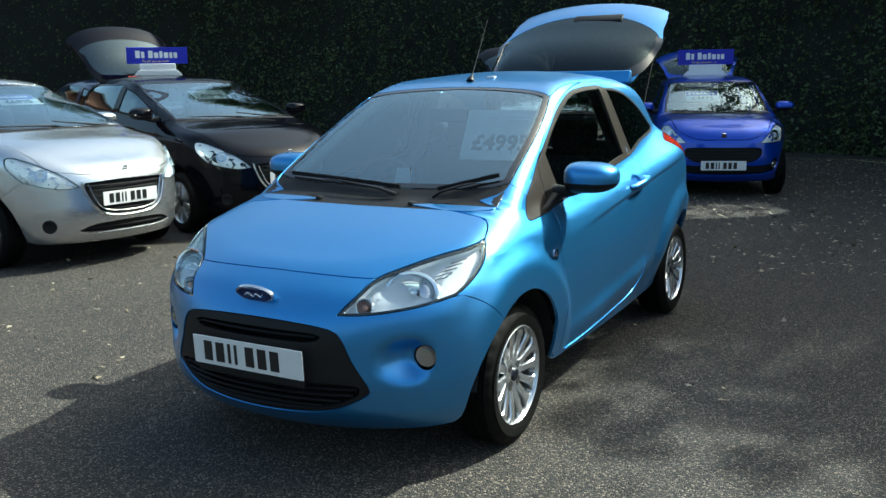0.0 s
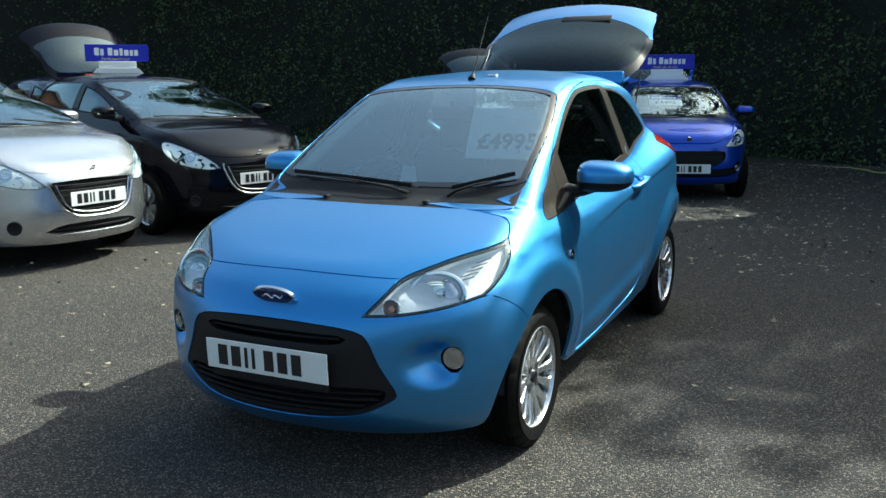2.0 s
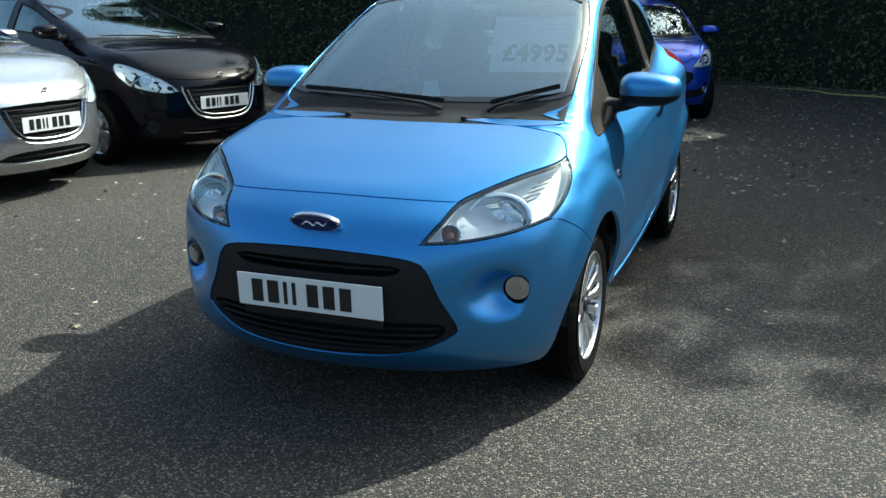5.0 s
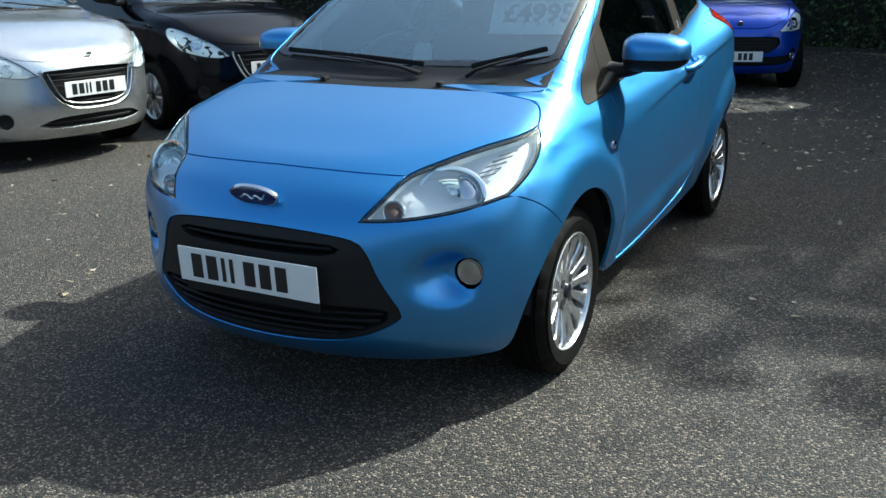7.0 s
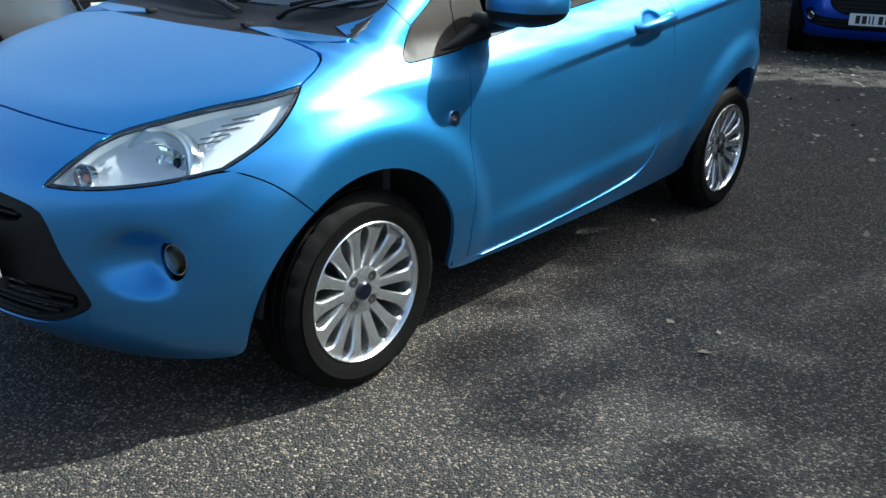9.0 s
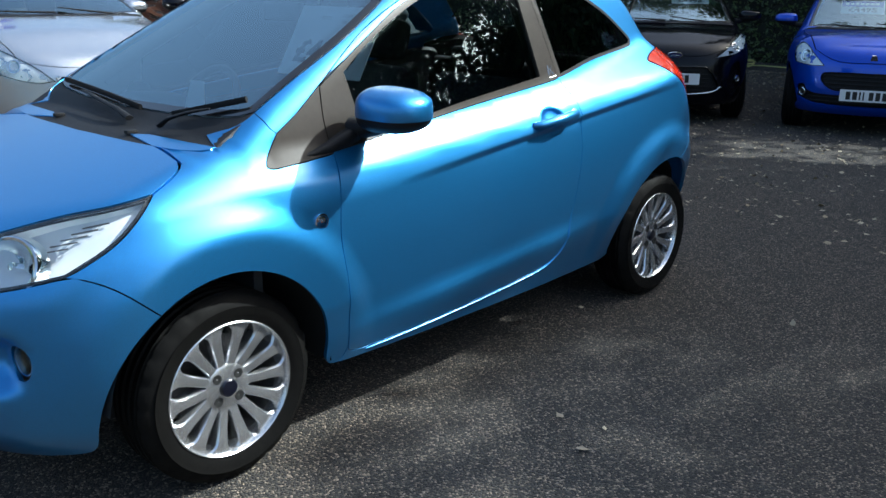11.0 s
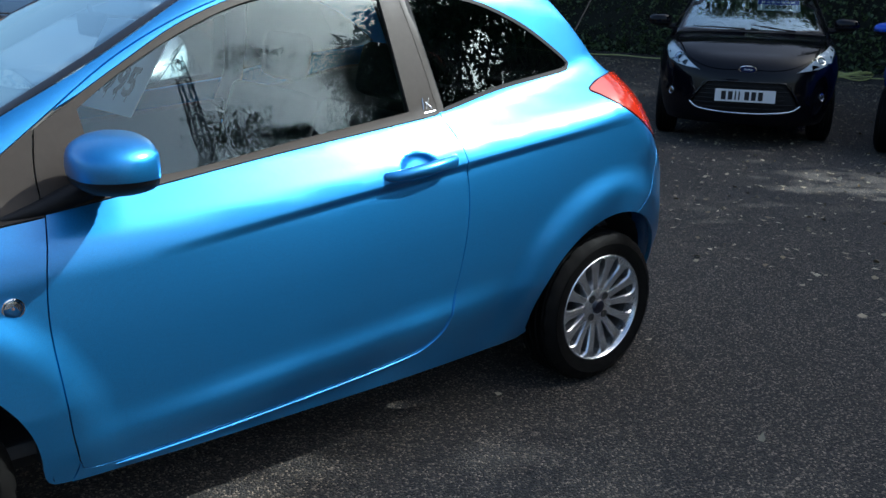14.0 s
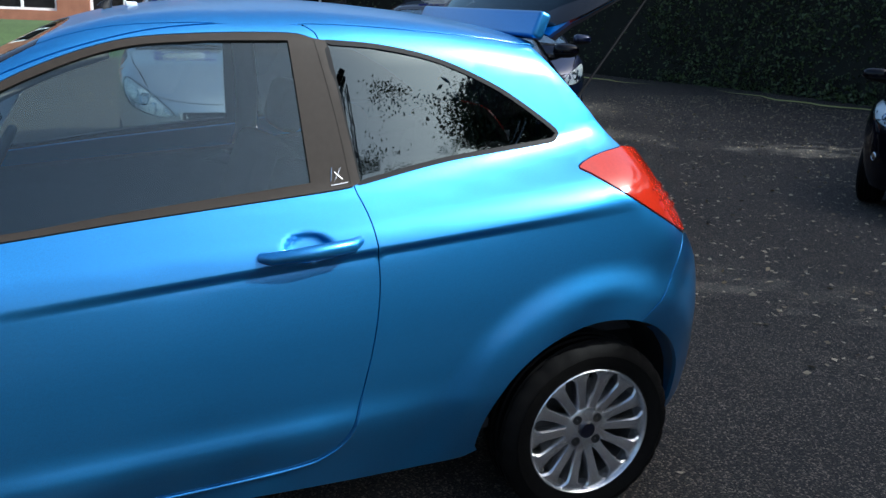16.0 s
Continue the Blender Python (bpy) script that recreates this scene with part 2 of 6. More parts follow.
    # flat maps of the skin: to2 takes places to the map, to3 takes the map to the skin
    def to2(self, way, p):
        p = np.asarray(p, float).reshape(-1, 3)
        if way == "left" or way == "right":
            return p[:, 1:3].copy()
        if way == "top":
            return p[:, :2].copy()
        if way == "nose":
            return np.stack([np.arctan2(p[:, 0], self.yc - p[:, 1]) * 0.8, p[:, 2]], -1)
        return np.stack([np.arctan2(p[:, 0], p[:, 1] - self.yr) * 0.8, p[:, 2]], -1)

    def to3(self, way, q):
        q = np.asarray(q, float).reshape(-1, 2)
        z = np.zeros(len(q))
        if way in ("left", "right"):
            s = 1 if way == "left" else -1
            return self.cast(np.stack([z + s * 1.0, q[:, 0], q[:, 1]], -1), np.array([[-s, 0, 0.0]]), 1.0, 22)[0]
        if way == "top":
            return self.cast(np.stack([q[:, 0], q[:, 1], z + 2.2], -1), np.array([[0, 0, -1.0]]), 2.2, 34)[0]
        c, s = np.cos(q[:, 0] / 0.8), np.sin(q[:, 0] / 0.8)
        if way == "nose":
            o = np.stack([2.2 * s, self.yc - 2.2 * c, q[:, 1]], -1)
            return self.cast(o, np.stack([-s, c, z], -1), 2.2, 34)[0]
        o = np.stack([2.2 * s, self.yr + 2.2 * c, q[:, 1]], -1)
        return self.cast(o, np.stack([-s, -c, z], -1), 2.2, 34)[0]

    def line(self, way, points, closed=False, step=0.02, smooth=True):
        """A smooth line on the skin through rough places; a place given twice is a corner."""
        q = self.to2(way, points)
        out = spline2(q, closed, step) if smooth else q
        return self.to3(way, out)


def spline2(q, closed, step):
    """A centripetal curve through points; a point given twice in a row makes a corner."""
    q = np.asarray(q, float)
    n, out = len(q), []
    runs, run = [], [q[0]]
    for i in range(1, n):
        if np.allclose(q[i], q[i - 1]):
            runs.append(run)
            run = [q[i]]
        else:
            run.append(q[i])
    runs.append(run)
    if closed:
        if len(runs) == 1:
            runs = [list(q) + [q[0]]]
            loop = True
        else:
            runs[-1] = runs[-1] + runs[0]
            runs = runs[1:]
            loop = False
    else:
        loop = False
    for run in runs:
        r = np.array(run)
        if len(r) < 2:
            continue
        if loop:
            ext = np.vstack([r[-2], r, r[1]])
        else:
            ext = np.vstack([2 * r[0] - r[1], r, 2 * r[-1] - r[-2]])
        for i in range(1, len(ext) - 2):
            p0, p1, p2, p3 = ext[i - 1 : i + 3]
            k = max(1, int(np.linalg.norm(p2 - p1) / step + 0.5))
            for j in range(k):
                t = j / k
                out.append(0.5 * (2 * p1 + (p2 - p0) * t + (2 * p0 - 5 * p1 + 4 * p2 - p3) * t * t + (3 * p1 - p0 - 3 * p2 + p3) * t**3))
        if not closed and run is runs[-1]:
            out.append(r[-1])
    return np.array(out)


def inside2(poly, q):
    """Which points lie within a polygon."""
    hit = np.zeros(len(q), bool)
    a, b = poly, np.roll(poly, -1, 0)
    for (x0, y0), (x1, y1) in zip(a, b):
        if y0 != y1:
            hit ^= ((y0 > q[:, 1]) != (y1 > q[:, 1])) & (q[:, 0] < (x1 - x0) * (q[:, 1] - y0) / (y1 - y0) + x0)
    return hit


def far2(poly, q):
    """How far points lie from a polygon's outline."""
    best = np.full(len(q), 1e9)
    for a, b in zip(poly, np.roll(poly, -1, 0)):
        ab = b - a
        t = np.clip(((q - a) @ ab) / max(ab @ ab, 1e-12), 0, 1)
        best = np.minimum(best, np.linalg.norm(q - a - t[:, None] * ab, axis=1))
    return best


def shrink2(poly, d):
    """The outline moved inwards by d."""
    area = np.sum(poly[:, 0] * np.roll(poly[:, 1], -1) - np.roll(poly[:, 0], -1) * poly[:, 1])
    e = np.roll(poly, -1, 0) - np.roll(poly, 1, 0)
    n = np.stack([-e[:, 1], e[:, 0]], -1) * np.sign(area)
    return poly + d * n / np.maximum(np.linalg.norm(n, axis=1, keepdims=True), 1e-9)


# ---- parts and panels ----
def shape(name, verts, faces, material, parent=None, label="", smooth=True, normals=None):
    me = bpy.data.meshes.new(name)
    me.from_pydata([tuple(v) for v in verts], [], [tuple(f) for f in faces])
    me.materials.append(material)
    if smooth:
        me.shade_smooth()
    if normals is not None:
        me.normals_split_custom_set_from_vertices([tuple(n) for n in normals])
    ob = new(name, me)
    if parent:
        ob.parent = parent
    if material is LENS:
        ob.visible_shadow = False
    if label:
        ob["label"] = label
    return ob


def part(name, bm, material, parent=None, label="", smooth=None):
    """Links a bmesh as one mesh. smooth: the angle, in degrees, under which edges are shaded smooth."""
    bmesh.ops.recalc_face_normals(bm, faces=bm.faces)
    if smooth is not None:
        for f in bm.faces:
            f.smooth = True
        for e in bm.edges:
            e.smooth = len(e.link_faces) == 2 and e.calc_face_angle(0) < radians(smooth)
    me = bpy.data.meshes.new(name)
    bm.to_mesh(me)
    bm.free()
    me.materials.append(material)
    ob = new(name, me)
    if parent:
        ob.parent = parent
    if label:
        ob["label"] = label
    return ob


def box(size, at=(0, 0, 0), bevel=0.0, seg=2, turn=None, bm=None):
    bm = bm or bmesh.new()
    made = bmesh.ops.create_cube(bm, size=1.0)["verts"]
    bmesh.ops.scale(bm, vec=size, verts=made)
    if bevel:
        es = list({e for v in made for e in v.link_edges})
        made = list({v for f in bmesh.ops.bevel(bm, geom=es, offset=bevel, segments=seg, affect="EDGES", profile=0.6)["faces"] for v in f.verts} | {v for v in made if v.is_valid})
    m = Matrix.Translation(at) @ (turn or Matrix())
    bmesh.ops.transform(bm, matrix=m, verts=[v for v in made if v.is_valid])
    return bm


def tube(points, radius, sides=8, bm=None, closed=False, flat=1.0):
    """A round bar along places; radius may be a list."""
    bm = bm or bmesh.new()
    pts = [Vector(p) for p in points]
    n = len(pts)
    rings, up = [], Vector((0, 0, 1))
    for i, p in enumerate(pts):
        a = pts[(i - 1) % n] if closed or i else p
        b = pts[(i + 1) % n] if closed or i < n - 1 else p
        d = (b - a).normalized()
        u = up if abs(d.dot(up)) < 0.95 else Vector((1, 0, 0))
        s = d.cross(u).normalized()
        t = s.cross(d)
        r = radius[i] if isinstance(radius, (list, tuple)) else radius
        rings.append([bm.verts.new(p + (s * math.cos(2 * math.pi * k / sides) + t * flat * math.sin(2 * math.pi * k / sides)) * r) for k in range(sides)])
    for i in range(n if closed else n - 1):
        a, b = rings[i], rings[(i + 1) % n]
        for k in range(sides):
            bm.faces.new((a[k], a[(k + 1) % sides], b[(k + 1) % sides], b[k]))
    if not closed:
        bm.faces.new(rings[0][::-1])
        bm.faces.new(rings[-1])
    return bm


def turned(profile, sides=32, bm=None, axis="x", caps=True):
    """A body of revolution about an axis from (along, radius) points."""
    bm = bm or bmesh.new()
    rings = []
    for a, r in profile:
        ring = []
        for k in range(sides):
            c, s = math.cos(2 * math.pi * k / sides) * r, math.sin(2 * math.pi * k / sides) * r
            ring.append(bm.verts.new({"x": (a, c, s), "y": (c, a, s), "z": (c, s, a)}[axis]))
        rings.append(ring)
    for a, b in zip(rings, rings[1:]):
        for k in range(sides):
            bm.faces.new((a[k], a[(k + 1) % sides], b[(k + 1) % sides], b[k]))
    if caps:
        bm.faces.new(rings[0][::-1])
        bm.faces.new(rings[-1])
    return bm


def prism(outline, depth, bevel=0.0, bm=None):
    """A flat outline in x and z, given thickness along y (from 0 back to depth)."""
    bm = bm or bmesh.new()
    a = [bm.verts.new((x, 0, z)) for x, z in outline]
    b = [bm.verts.new((x, depth, z)) for x, z in outline]
    f = bm.faces.new(a)
    bm.faces.new(b[::-1])
    for i in range(len(a)):
        bm.faces.new((a[i], b[i], b[(i + 1) % len(a)], a[(i + 1) % len(a)]))
    if bevel:
        bmesh.ops.bevel(bm, geom=list(f.edges), offset=bevel, segments=2, affect="EDGES")
    return bm


def panel(body, name, way, outline, material, parent, holes=(), step=0.045, gap=0.0018, off=0.0, lip=0.014, label="", sink=None, guides=()):
    """A sheet of the skin within an outline of places on it, with holes, a lip turned inwards all round, and a narrow gap to its neighbours."""
    from mathutils.geometry import delaunay_2d_cdt

    loops = [shrink2(body.to2(way, outline), gap)] + [shrink2(body.to2(way, h), -gap) for h in holes]
    lo, hi = loops[0].min(0), loops[0].max(0)
    gx, gy = np.meshgrid(np.arange(lo[0], hi[0], step), np.arange(lo[1], hi[1], step * 0.8))
    gx = gx + (np.arange(gx.shape[0]) % 2)[:, None] * step / 2
    g = np.stack([gx.ravel(), gy.ravel()], -1)
    keep = inside2(loops[0], g) & (far2(loops[0], g) > step * 0.4)
    for h in loops[1:]:
        keep &= ~inside2(h, g)
        keep &= far2(h, g) > step * 0.4
    g = g[keep]
    for group in guides:
        # rows of points along a crease, so that the mesh follows it
        mid = group[len(group) // 2]
        reach = np.abs(group[0][0, 1] - mid[0, 1]) + 0.006
        away = (np.abs(g[:, 1] - np.interp(g[:, 0], mid[:, 0], mid[:, 1])) > reach) | (g[:, 0] < mid[0, 0]) | (g[:, 0] > mid[-1, 0])
        rows = []
        for line in group:
            ok = inside2(loops[0], line) & (far2(loops[0], line) > 0.006)
            for h in loops[1:]:
                ok &= ~inside2(h, line)
                ok &= far2(h, line) > 0.006
            rows.append(line[ok])
        g = np.vstack([g[away], *rows])
    pts, edges, start = [], [], 0
    for h in loops:
        pts.append(h)
        edges += [(start + i, start + (i + 1) % len(h)) for i in range(len(h))]
        start += len(h)
    q = np.vstack(pts + [g])
    v2, _, tri, _, _, _ = delaunay_2d_cdt([Vector(p) for p in q], edges, [], 0, 1e-6)
    v2 = np.array([tuple(v) for v in v2])
    tri = np.array([t for t in tri if len(t) == 3])
    mid = v2[tri].mean(1)
    ok = inside2(loops[0], mid)
    for h in loops[1:]:
        ok &= ~inside2(h, mid)
    tri = tri[ok]
    p = body.to3(way, v2)
    n = body.normal(p)
    p = p + n * off
    if sink is not None:
        p = p - n * sink(p)[:, None]
    out = np.cross(p[tri[:, 1]] - p[tri[:, 0]], p[tri[:, 2]] - p[tri[:, 0]])
    flip = (out * n[tri].mean(1)).sum(-1) < 0
    tri[flip] = tri[flip][:, ::-1]
    # lip: the free edges, turned inwards
    count = {}
    for a, b, c in tri:
        for e in ((a, b), (b, c), (c, a)):
            count[e] = count.get(e, 0) + 1
    free = [e for e in count if (e[1], e[0]) not in count]
    ring = {}
    verts, norms, faces = [*p], [*n], [tuple(t) for t in tri]
    if lip:
        for a, b in free:
            for v in (a, b):
                if v not in ring:
                    ring[v] = len(verts)
                    d = np.zeros(3)
                    verts += [p[v] - n[v] * 0.0007, p[v] - n[v] * lip]
                    norms += [n[v], n[v]]
        for a, b in free:
            e = p[b] - p[a]
            side = np.cross(e, n[a])
            side = side / max(np.linalg.norm(side), 1e-9)
            for v in (a, b):
                norms[ring[v]] = norms[ring[v] + 1] = side * (0.8 if lip > 0 else -0.8) + n[v] * 0.2
            faces += [(a, ring[a], ring[b], b), (ring[a], ring[a] + 1, ring[b] + 1, ring[b])]
    return shape(name, verts, faces, material, parent, label, True, norms)


def mirrored(p):
    return np.asarray(p) * np.array([-1, 1, 1.0])


# ---- pieces that all the cars share ----
def loop3(body, way, half):
    """A closed line on the skin, from the half on the car's left, its mirror image added; it starts and ends on the middle line."""
    left = [p for p in half]
    right = [(-x, y, z) for x, y, z in half[::-1]]
    return body.line(way, left + right[1:-1], closed=True)


def arc(y, z, r, a0, a1, n=14):
    """Places round a wheel arch in the side view, from angle a0 to a1 (0 is forward, 90 is up)."""
    return [(0.77, y - r * math.cos(radians(a0 + (a1 - a0) * i / n)), z + r * math.sin(radians(a0 + (a1 - a0) * i / n))) for i in range(n + 1)]


def wheel(name, parent, at, r_tyre=0.285, r_rim=0.198, width=0.19, spokes=14, flip=1, style="multi", finish=None):
    """A wheel with its tyre, rim, spokes, hub cap and bolts; its outer face looks to +x, or to -x with flip -1."""
    finish = finish or ALLOY
    root = new(name, None)
    root.empty_display_size = 0.1
    root.parent = parent
    root.matrix_local = pose(*at, 0, 0, 0 if flip > 0 else 180)
    w, rt, rr = width / 2, r_tyre, r_rim
    prof = [(-w * 0.8, rr), (-w, rr + 0.02), (-w * 1.02, (rr + rt) / 2), (-w * 0.92, rt - 0.018), (-w * 0.72, rt - 0.004)]
    for i in range(4):
        x = (-0.72 + 0.36 * i) * w
        prof += [(x + 0.012, rt), (x + 0.36 * w - 0.012, rt), (x + 0.36 * w - 0.009, rt - 0.007), (x + 0.36 * w - 0.003, rt - 0.007)]
    prof += [(w * 0.72, rt - 0.002), (w * 0.92, rt - 0.018), (w * 1.0, rt - 0.045), (w * 1.03, (rr + rt) / 2 + 0.004), (w * 1.0, (rr + rt) / 2 - 0.008), (w * 0.99, rr + 0.022), (w * 0.9, rr + 0.003), (w * 0.8, rr)]
    bm = turned(prof, 120 if style == "multi" else 56, caps=False)
    if style == "multi":
        # narrow cuts across both shoulders of the tread
        for i, v in enumerate(bm.verts):
            ring, k = divmod(i, 120)
            if (k + (2 if v.co.x > 0 else 0)) % 5 == 0 and 0.6 * w < abs(v.co.x) < 0.94 * w and math.hypot(v.co.y, v.co.z) > rt - 0.02:
                v.co.y, v.co.z = v.co.y * 0.980, v.co.z * 0.980
    part("tyre", bm, RUBBER, root, "black rubber tyre", smooth=35)
    part("rim", turned([(w * 0.5, rr + 0.004), (w * 0.93, rr + 0.004), (w * 0.955, rr + 0.001), (w * 0.92, rr - 0.003), (w * 0.78, rr - 0.006), (w * 0.5, rr - 0.010)], 56, caps=False), finish, root, smooth=40)
    part("barrel", turned([(w * 0.5, rr + 0.002), (w * 0.5, rr - 0.022), (w * 0.2, rr - 0.03), (-w * 0.7, rr - 0.03), (-w * 0.8, rr - 0.012), (-w * 0.8, rr + 0.003)], 48, caps=False), BARREL, root, "dark inner wheel barrel", smooth=40)
    part("brake_disc", turned([(-w * 0.35, 0.02), (-w * 0.35, rr * 0.68), (-w * 0.25, rr * 0.68), (-w * 0.25, 0.02)], 40), STEEL, root, "grey steel brake disc", smooth=40)
    face = w * 0.78
    if style == "multi":
        # slim spokes that fork out of a dished hub and widen at the rim
        sp = bmesh.new()
        for k in range(spokes):
            prof_s = [(0.045, 0.0105, face - 0.014), (0.070, 0.0162, face - 0.012), (0.080, 0.0150, face - 0.010), (rr * 0.52, 0.0152, face - 0.006), (rr * 0.70, 0.0168, face), (rr * 0.80, 0.0188, face + 0.004), (rr * 0.87, 0.0222, face + 0.005), (rr * 0.91, 0.0300, face + 0.005), (rr * 0.94, 0.0385, face + 0.004), (rr * 0.985, 0.0445, face + 0.002)]
            rot = Matrix.Rotation(2 * math.pi * (k + 0.5) / spokes, 4, "X")
            rows = []
            for rad, hw, x in prof_s:
                rows.append([sp.verts.new(rot @ Vector(v)) for v in ((x - 0.044, -hw * 0.8, rad), (x - 0.006, -hw, rad), (x, -hw * 0.78, rad), (x + 0.001, 0, rad), (x, hw * 0.78, rad), (x - 0.006, hw, rad), (x - 0.044, hw * 0.8, rad))])
            for a, b in zip(rows, rows[1:]):
                for i in range(6):
                    sp.faces.new((a[i], a[i + 1], b[i + 1], b[i]))
            sp.faces.new(rows[-1])
            if k == 0:
                spoke = part("spoke", sp, finish, root, smooth=35)
                sp = bmesh.new()
            else:
                sp.free()
                sp = bmesh.new()
                ob = spoke.copy()
                scene.collection.objects.link(ob)
                ob.matrix_local = Matrix.Rotation(2 * math.pi * k / spokes, 4, "X")
        sp.free()
    else:
        # wide paired spokes of a plainer wheel
        for k in range(spokes):
            bm = bmesh.new()
            hw0, hw1 = 0.028, 0.05
            vs = []
            for rad, hw, x in ((0.04, hw0, face - 0.004), (rr * 0.7, (hw0 + hw1) / 2, face + 0.004), (rr * 0.97, hw1, face - 0.002)):
                vs.append([bm.verts.new(v) for v in ((x - 0.03, -hw, rad), (x, -hw * 0.8, rad), (x + 0.004, 0, rad), (x, hw * 0.8, rad), (x - 0.03, hw, rad))])
            for a, b in zip(vs, vs[1:]):
                for i in range(4):
                    bm.faces.new((a[i], a[i + 1], b[i + 1], b[i]))
            ob = part("spoke", bm, finish, root, smooth=35)
            ob.matrix_local = Matrix.Rotation(2 * math.pi * k / spokes, 4, "X")
    part("hub", turned([(face - 0.05, 0.068), (face - 0.013, 0.072), (face - 0.009, 0.066), (face - 0.007, 0.03), (face - 0.012, 0.0)], 32), finish, root, smooth=35)
    cap = part("centre_cap", turned([(face - 0.012, 0.027), (face - 0.002, 0.0265), (face + 0.0015, 0.023), (face + 0.003, 0.0)], 28), CAP if style == "multi" else PLASTIC, root, "dark blue wheel centre cap", smooth=35)
    for k in range(4):
        a = math.pi / 4 + k * math.pi / 2
        bm = turned([(face - 0.03, 0.0145), (face - 0.0060, 0.0145), (face - 0.0060, 0.008), (face - 0.009, 0.0)], 12)
        ob = part("wheel_bolt", bm, UNDER, root, "dark recessed wheel bolt", smooth=30)
        ob.location = (0, 0.049 * math.cos(a), 0.049 * math.sin(a))
    return root


def number_plate(parent, at, tilt=0, wide=0.52, high=0.111, marks=7):
    """A white plate with plain dark bars in place of its characters."""
    root = part("number_plate", box((wide, 0.006, high), bevel=0.0025), PLATE, parent, "white reflective plate with dark characters")
    root.matrix_local = pose(*at, tilt, 0, 0)
    x = -wide * 0.395
    for k in range(marks):
        slim = marks == 7 and k in (2, 3)
        bw = 0.013 if slim else 0.040
        b = part("bar", box((bw, 0.002, 0.076)), INK, root)
        b.location = (x + bw / 2, -0.0042, 0)
        x += bw + (0.040 if k == 3 else 0.0185)
    return root


def oval_badge(parent, at, size, tilt):
    """A dark blue oval with a bright rim and a plain pale stroke."""
    def ell(rx, rz, n=40):
        return [(rx * math.cos(2 * math.pi * k / n), rz * math.sin(2 * math.pi * k / n)) for k in range(n)]
    root = part("badge", prism(ell(size, size * 0.43), 0.012, 0.003), CHROME, parent, "chrome-rimmed dark blue oval badge", smooth=40)
    root.matrix_local = pose(*at, tilt, 0, 0)
    f = part("badge_face", prism(ell(size * 0.9, size * 0.36), 0.006, 0.001), BADGE, root, smooth=40)
    f.location = (0, -0.002, 0)
    pts = [(-0.5, -0.05), (-0.25, 0.1), (-0.05, -0.08), (0.15, 0.09), (0.35, -0.06), (0.52, 0.12)]
    q = spline2(np.array(pts) * size, False, size * 0.05)
    st = part("badge_stroke", tube([(x, -0.0035, z) for x, z in q], size * 0.035, 6), CHROME, root, smooth=60)
    return root


def roof_sign(at, turn, label, slogan=True, size=0.8):
    """A blue roof board on a white plastic foot."""
    root = new("roof_sign", None)
    root.matrix_local = pose(*at, 0, 0, turn) @ Matrix.Diagonal((size, size, size, 1))
    bm = prism([(-0.34, 0), (0.34, 0), (0.27, 0.075), (-0.27, 0.075)], 0.2, 0.006)
    foot = part("foot", bm, WHITE, root, "white plastic sign foot", smooth=30)
    foot.location = (0, -0.1, 0)
    b = part("foot_top", box((0.5, 0.15, 0.10), (0, 0, 0.12), 0.012), WHITE, root, smooth=40)
    board = part("board", box((0.85, 0.035, 0.235), (0, 0, 0.285), 0.006), SIGNBLUE, root, "royal blue sign board with pale lettering strokes")
    # the dealer's name as plain pale strokes of its size
    x = -0.30
    for k, (w, h) in enumerate(((0.062, 0.105), (0.045, 0.09), (0, 0), (0.062, 0.105), (0.06, 0.078), (0.042, 0.098), (0.06, 0.078), (0.04, 0.078), (0.05, 0.078))):
        if not w:
            x += 0.035
            continue
        o = part("stroke", box((w, 0.004, h), (x + w / 2, -0.0185, 0.25 + h / 2), 0.0), WHITE, root)
        x += w + 0.018
    if slogan:
        t = word("slogan", "People you can trust", 0.045, YELLOW, root)
        t.matrix_local = pose(-0.21, -0.0185, 0.192, 90, 0, 0)
    return tagged(root, label, "roof sign", "dealer signs on car roofs")


def word(name, text, size, material, parent, depth=0.0008, align="LEFT", bold=0.0):
    """Lettering as a mesh, lying in x and y."""
    cu = bpy.data.curves.new(name, "FONT")
    cu.body, cu.size, cu.extrude, cu.align_x, cu.resolution_u, cu.offset = text, size, depth, align, 2, bold
    ob = bpy.data.objects.new(name, cu)
    scene.collection.objects.link(ob)
    me = bpy.data.meshes.new_from_object(ob.evaluated_get(bpy.context.evaluated_depsgraph_get()))
    bpy.data.objects.remove(ob)
    me.materials.clear()
    me.materials.append(material)
    out = new(name, me)
    out.parent = parent
    return out


def price_card(parent, at, turn, text, w=0.42, h=0.30, top_blue=True):
    """A sheet in the windscreen: a blue head with plain strokes, and the price."""
    root = part("price_card", box((w, 0.003, h), bevel=0.0), CARD, parent, "white windscreen card with a printed price")
    root.matrix_local = turn if isinstance(turn, Matrix) else pose(*at, *turn)
    if top_blue:
        hd = part("card_head", box((w * 0.96, 0.001, h * 0.42), (0, -0.0022, h * 0.26)), SIGNBLUE, root)
        for k in range(7):
            part("stroke", box((w * 0.085, 0.001, h * (0.2 if k in (0, 2) else 0.15)), (-w * 0.36 + k * w * 0.115, -0.0034, h * 0.26)), WHITE, root)
    t = word("price", text, h * (0.42 if top_blue else 0.43), INK, root, align="CENTER", bold=0.0035)
    t.matrix_local = pose(0, -0.0026, -h * (0.33 if top_blue else 0.30), 90, 0, 0)
    return root


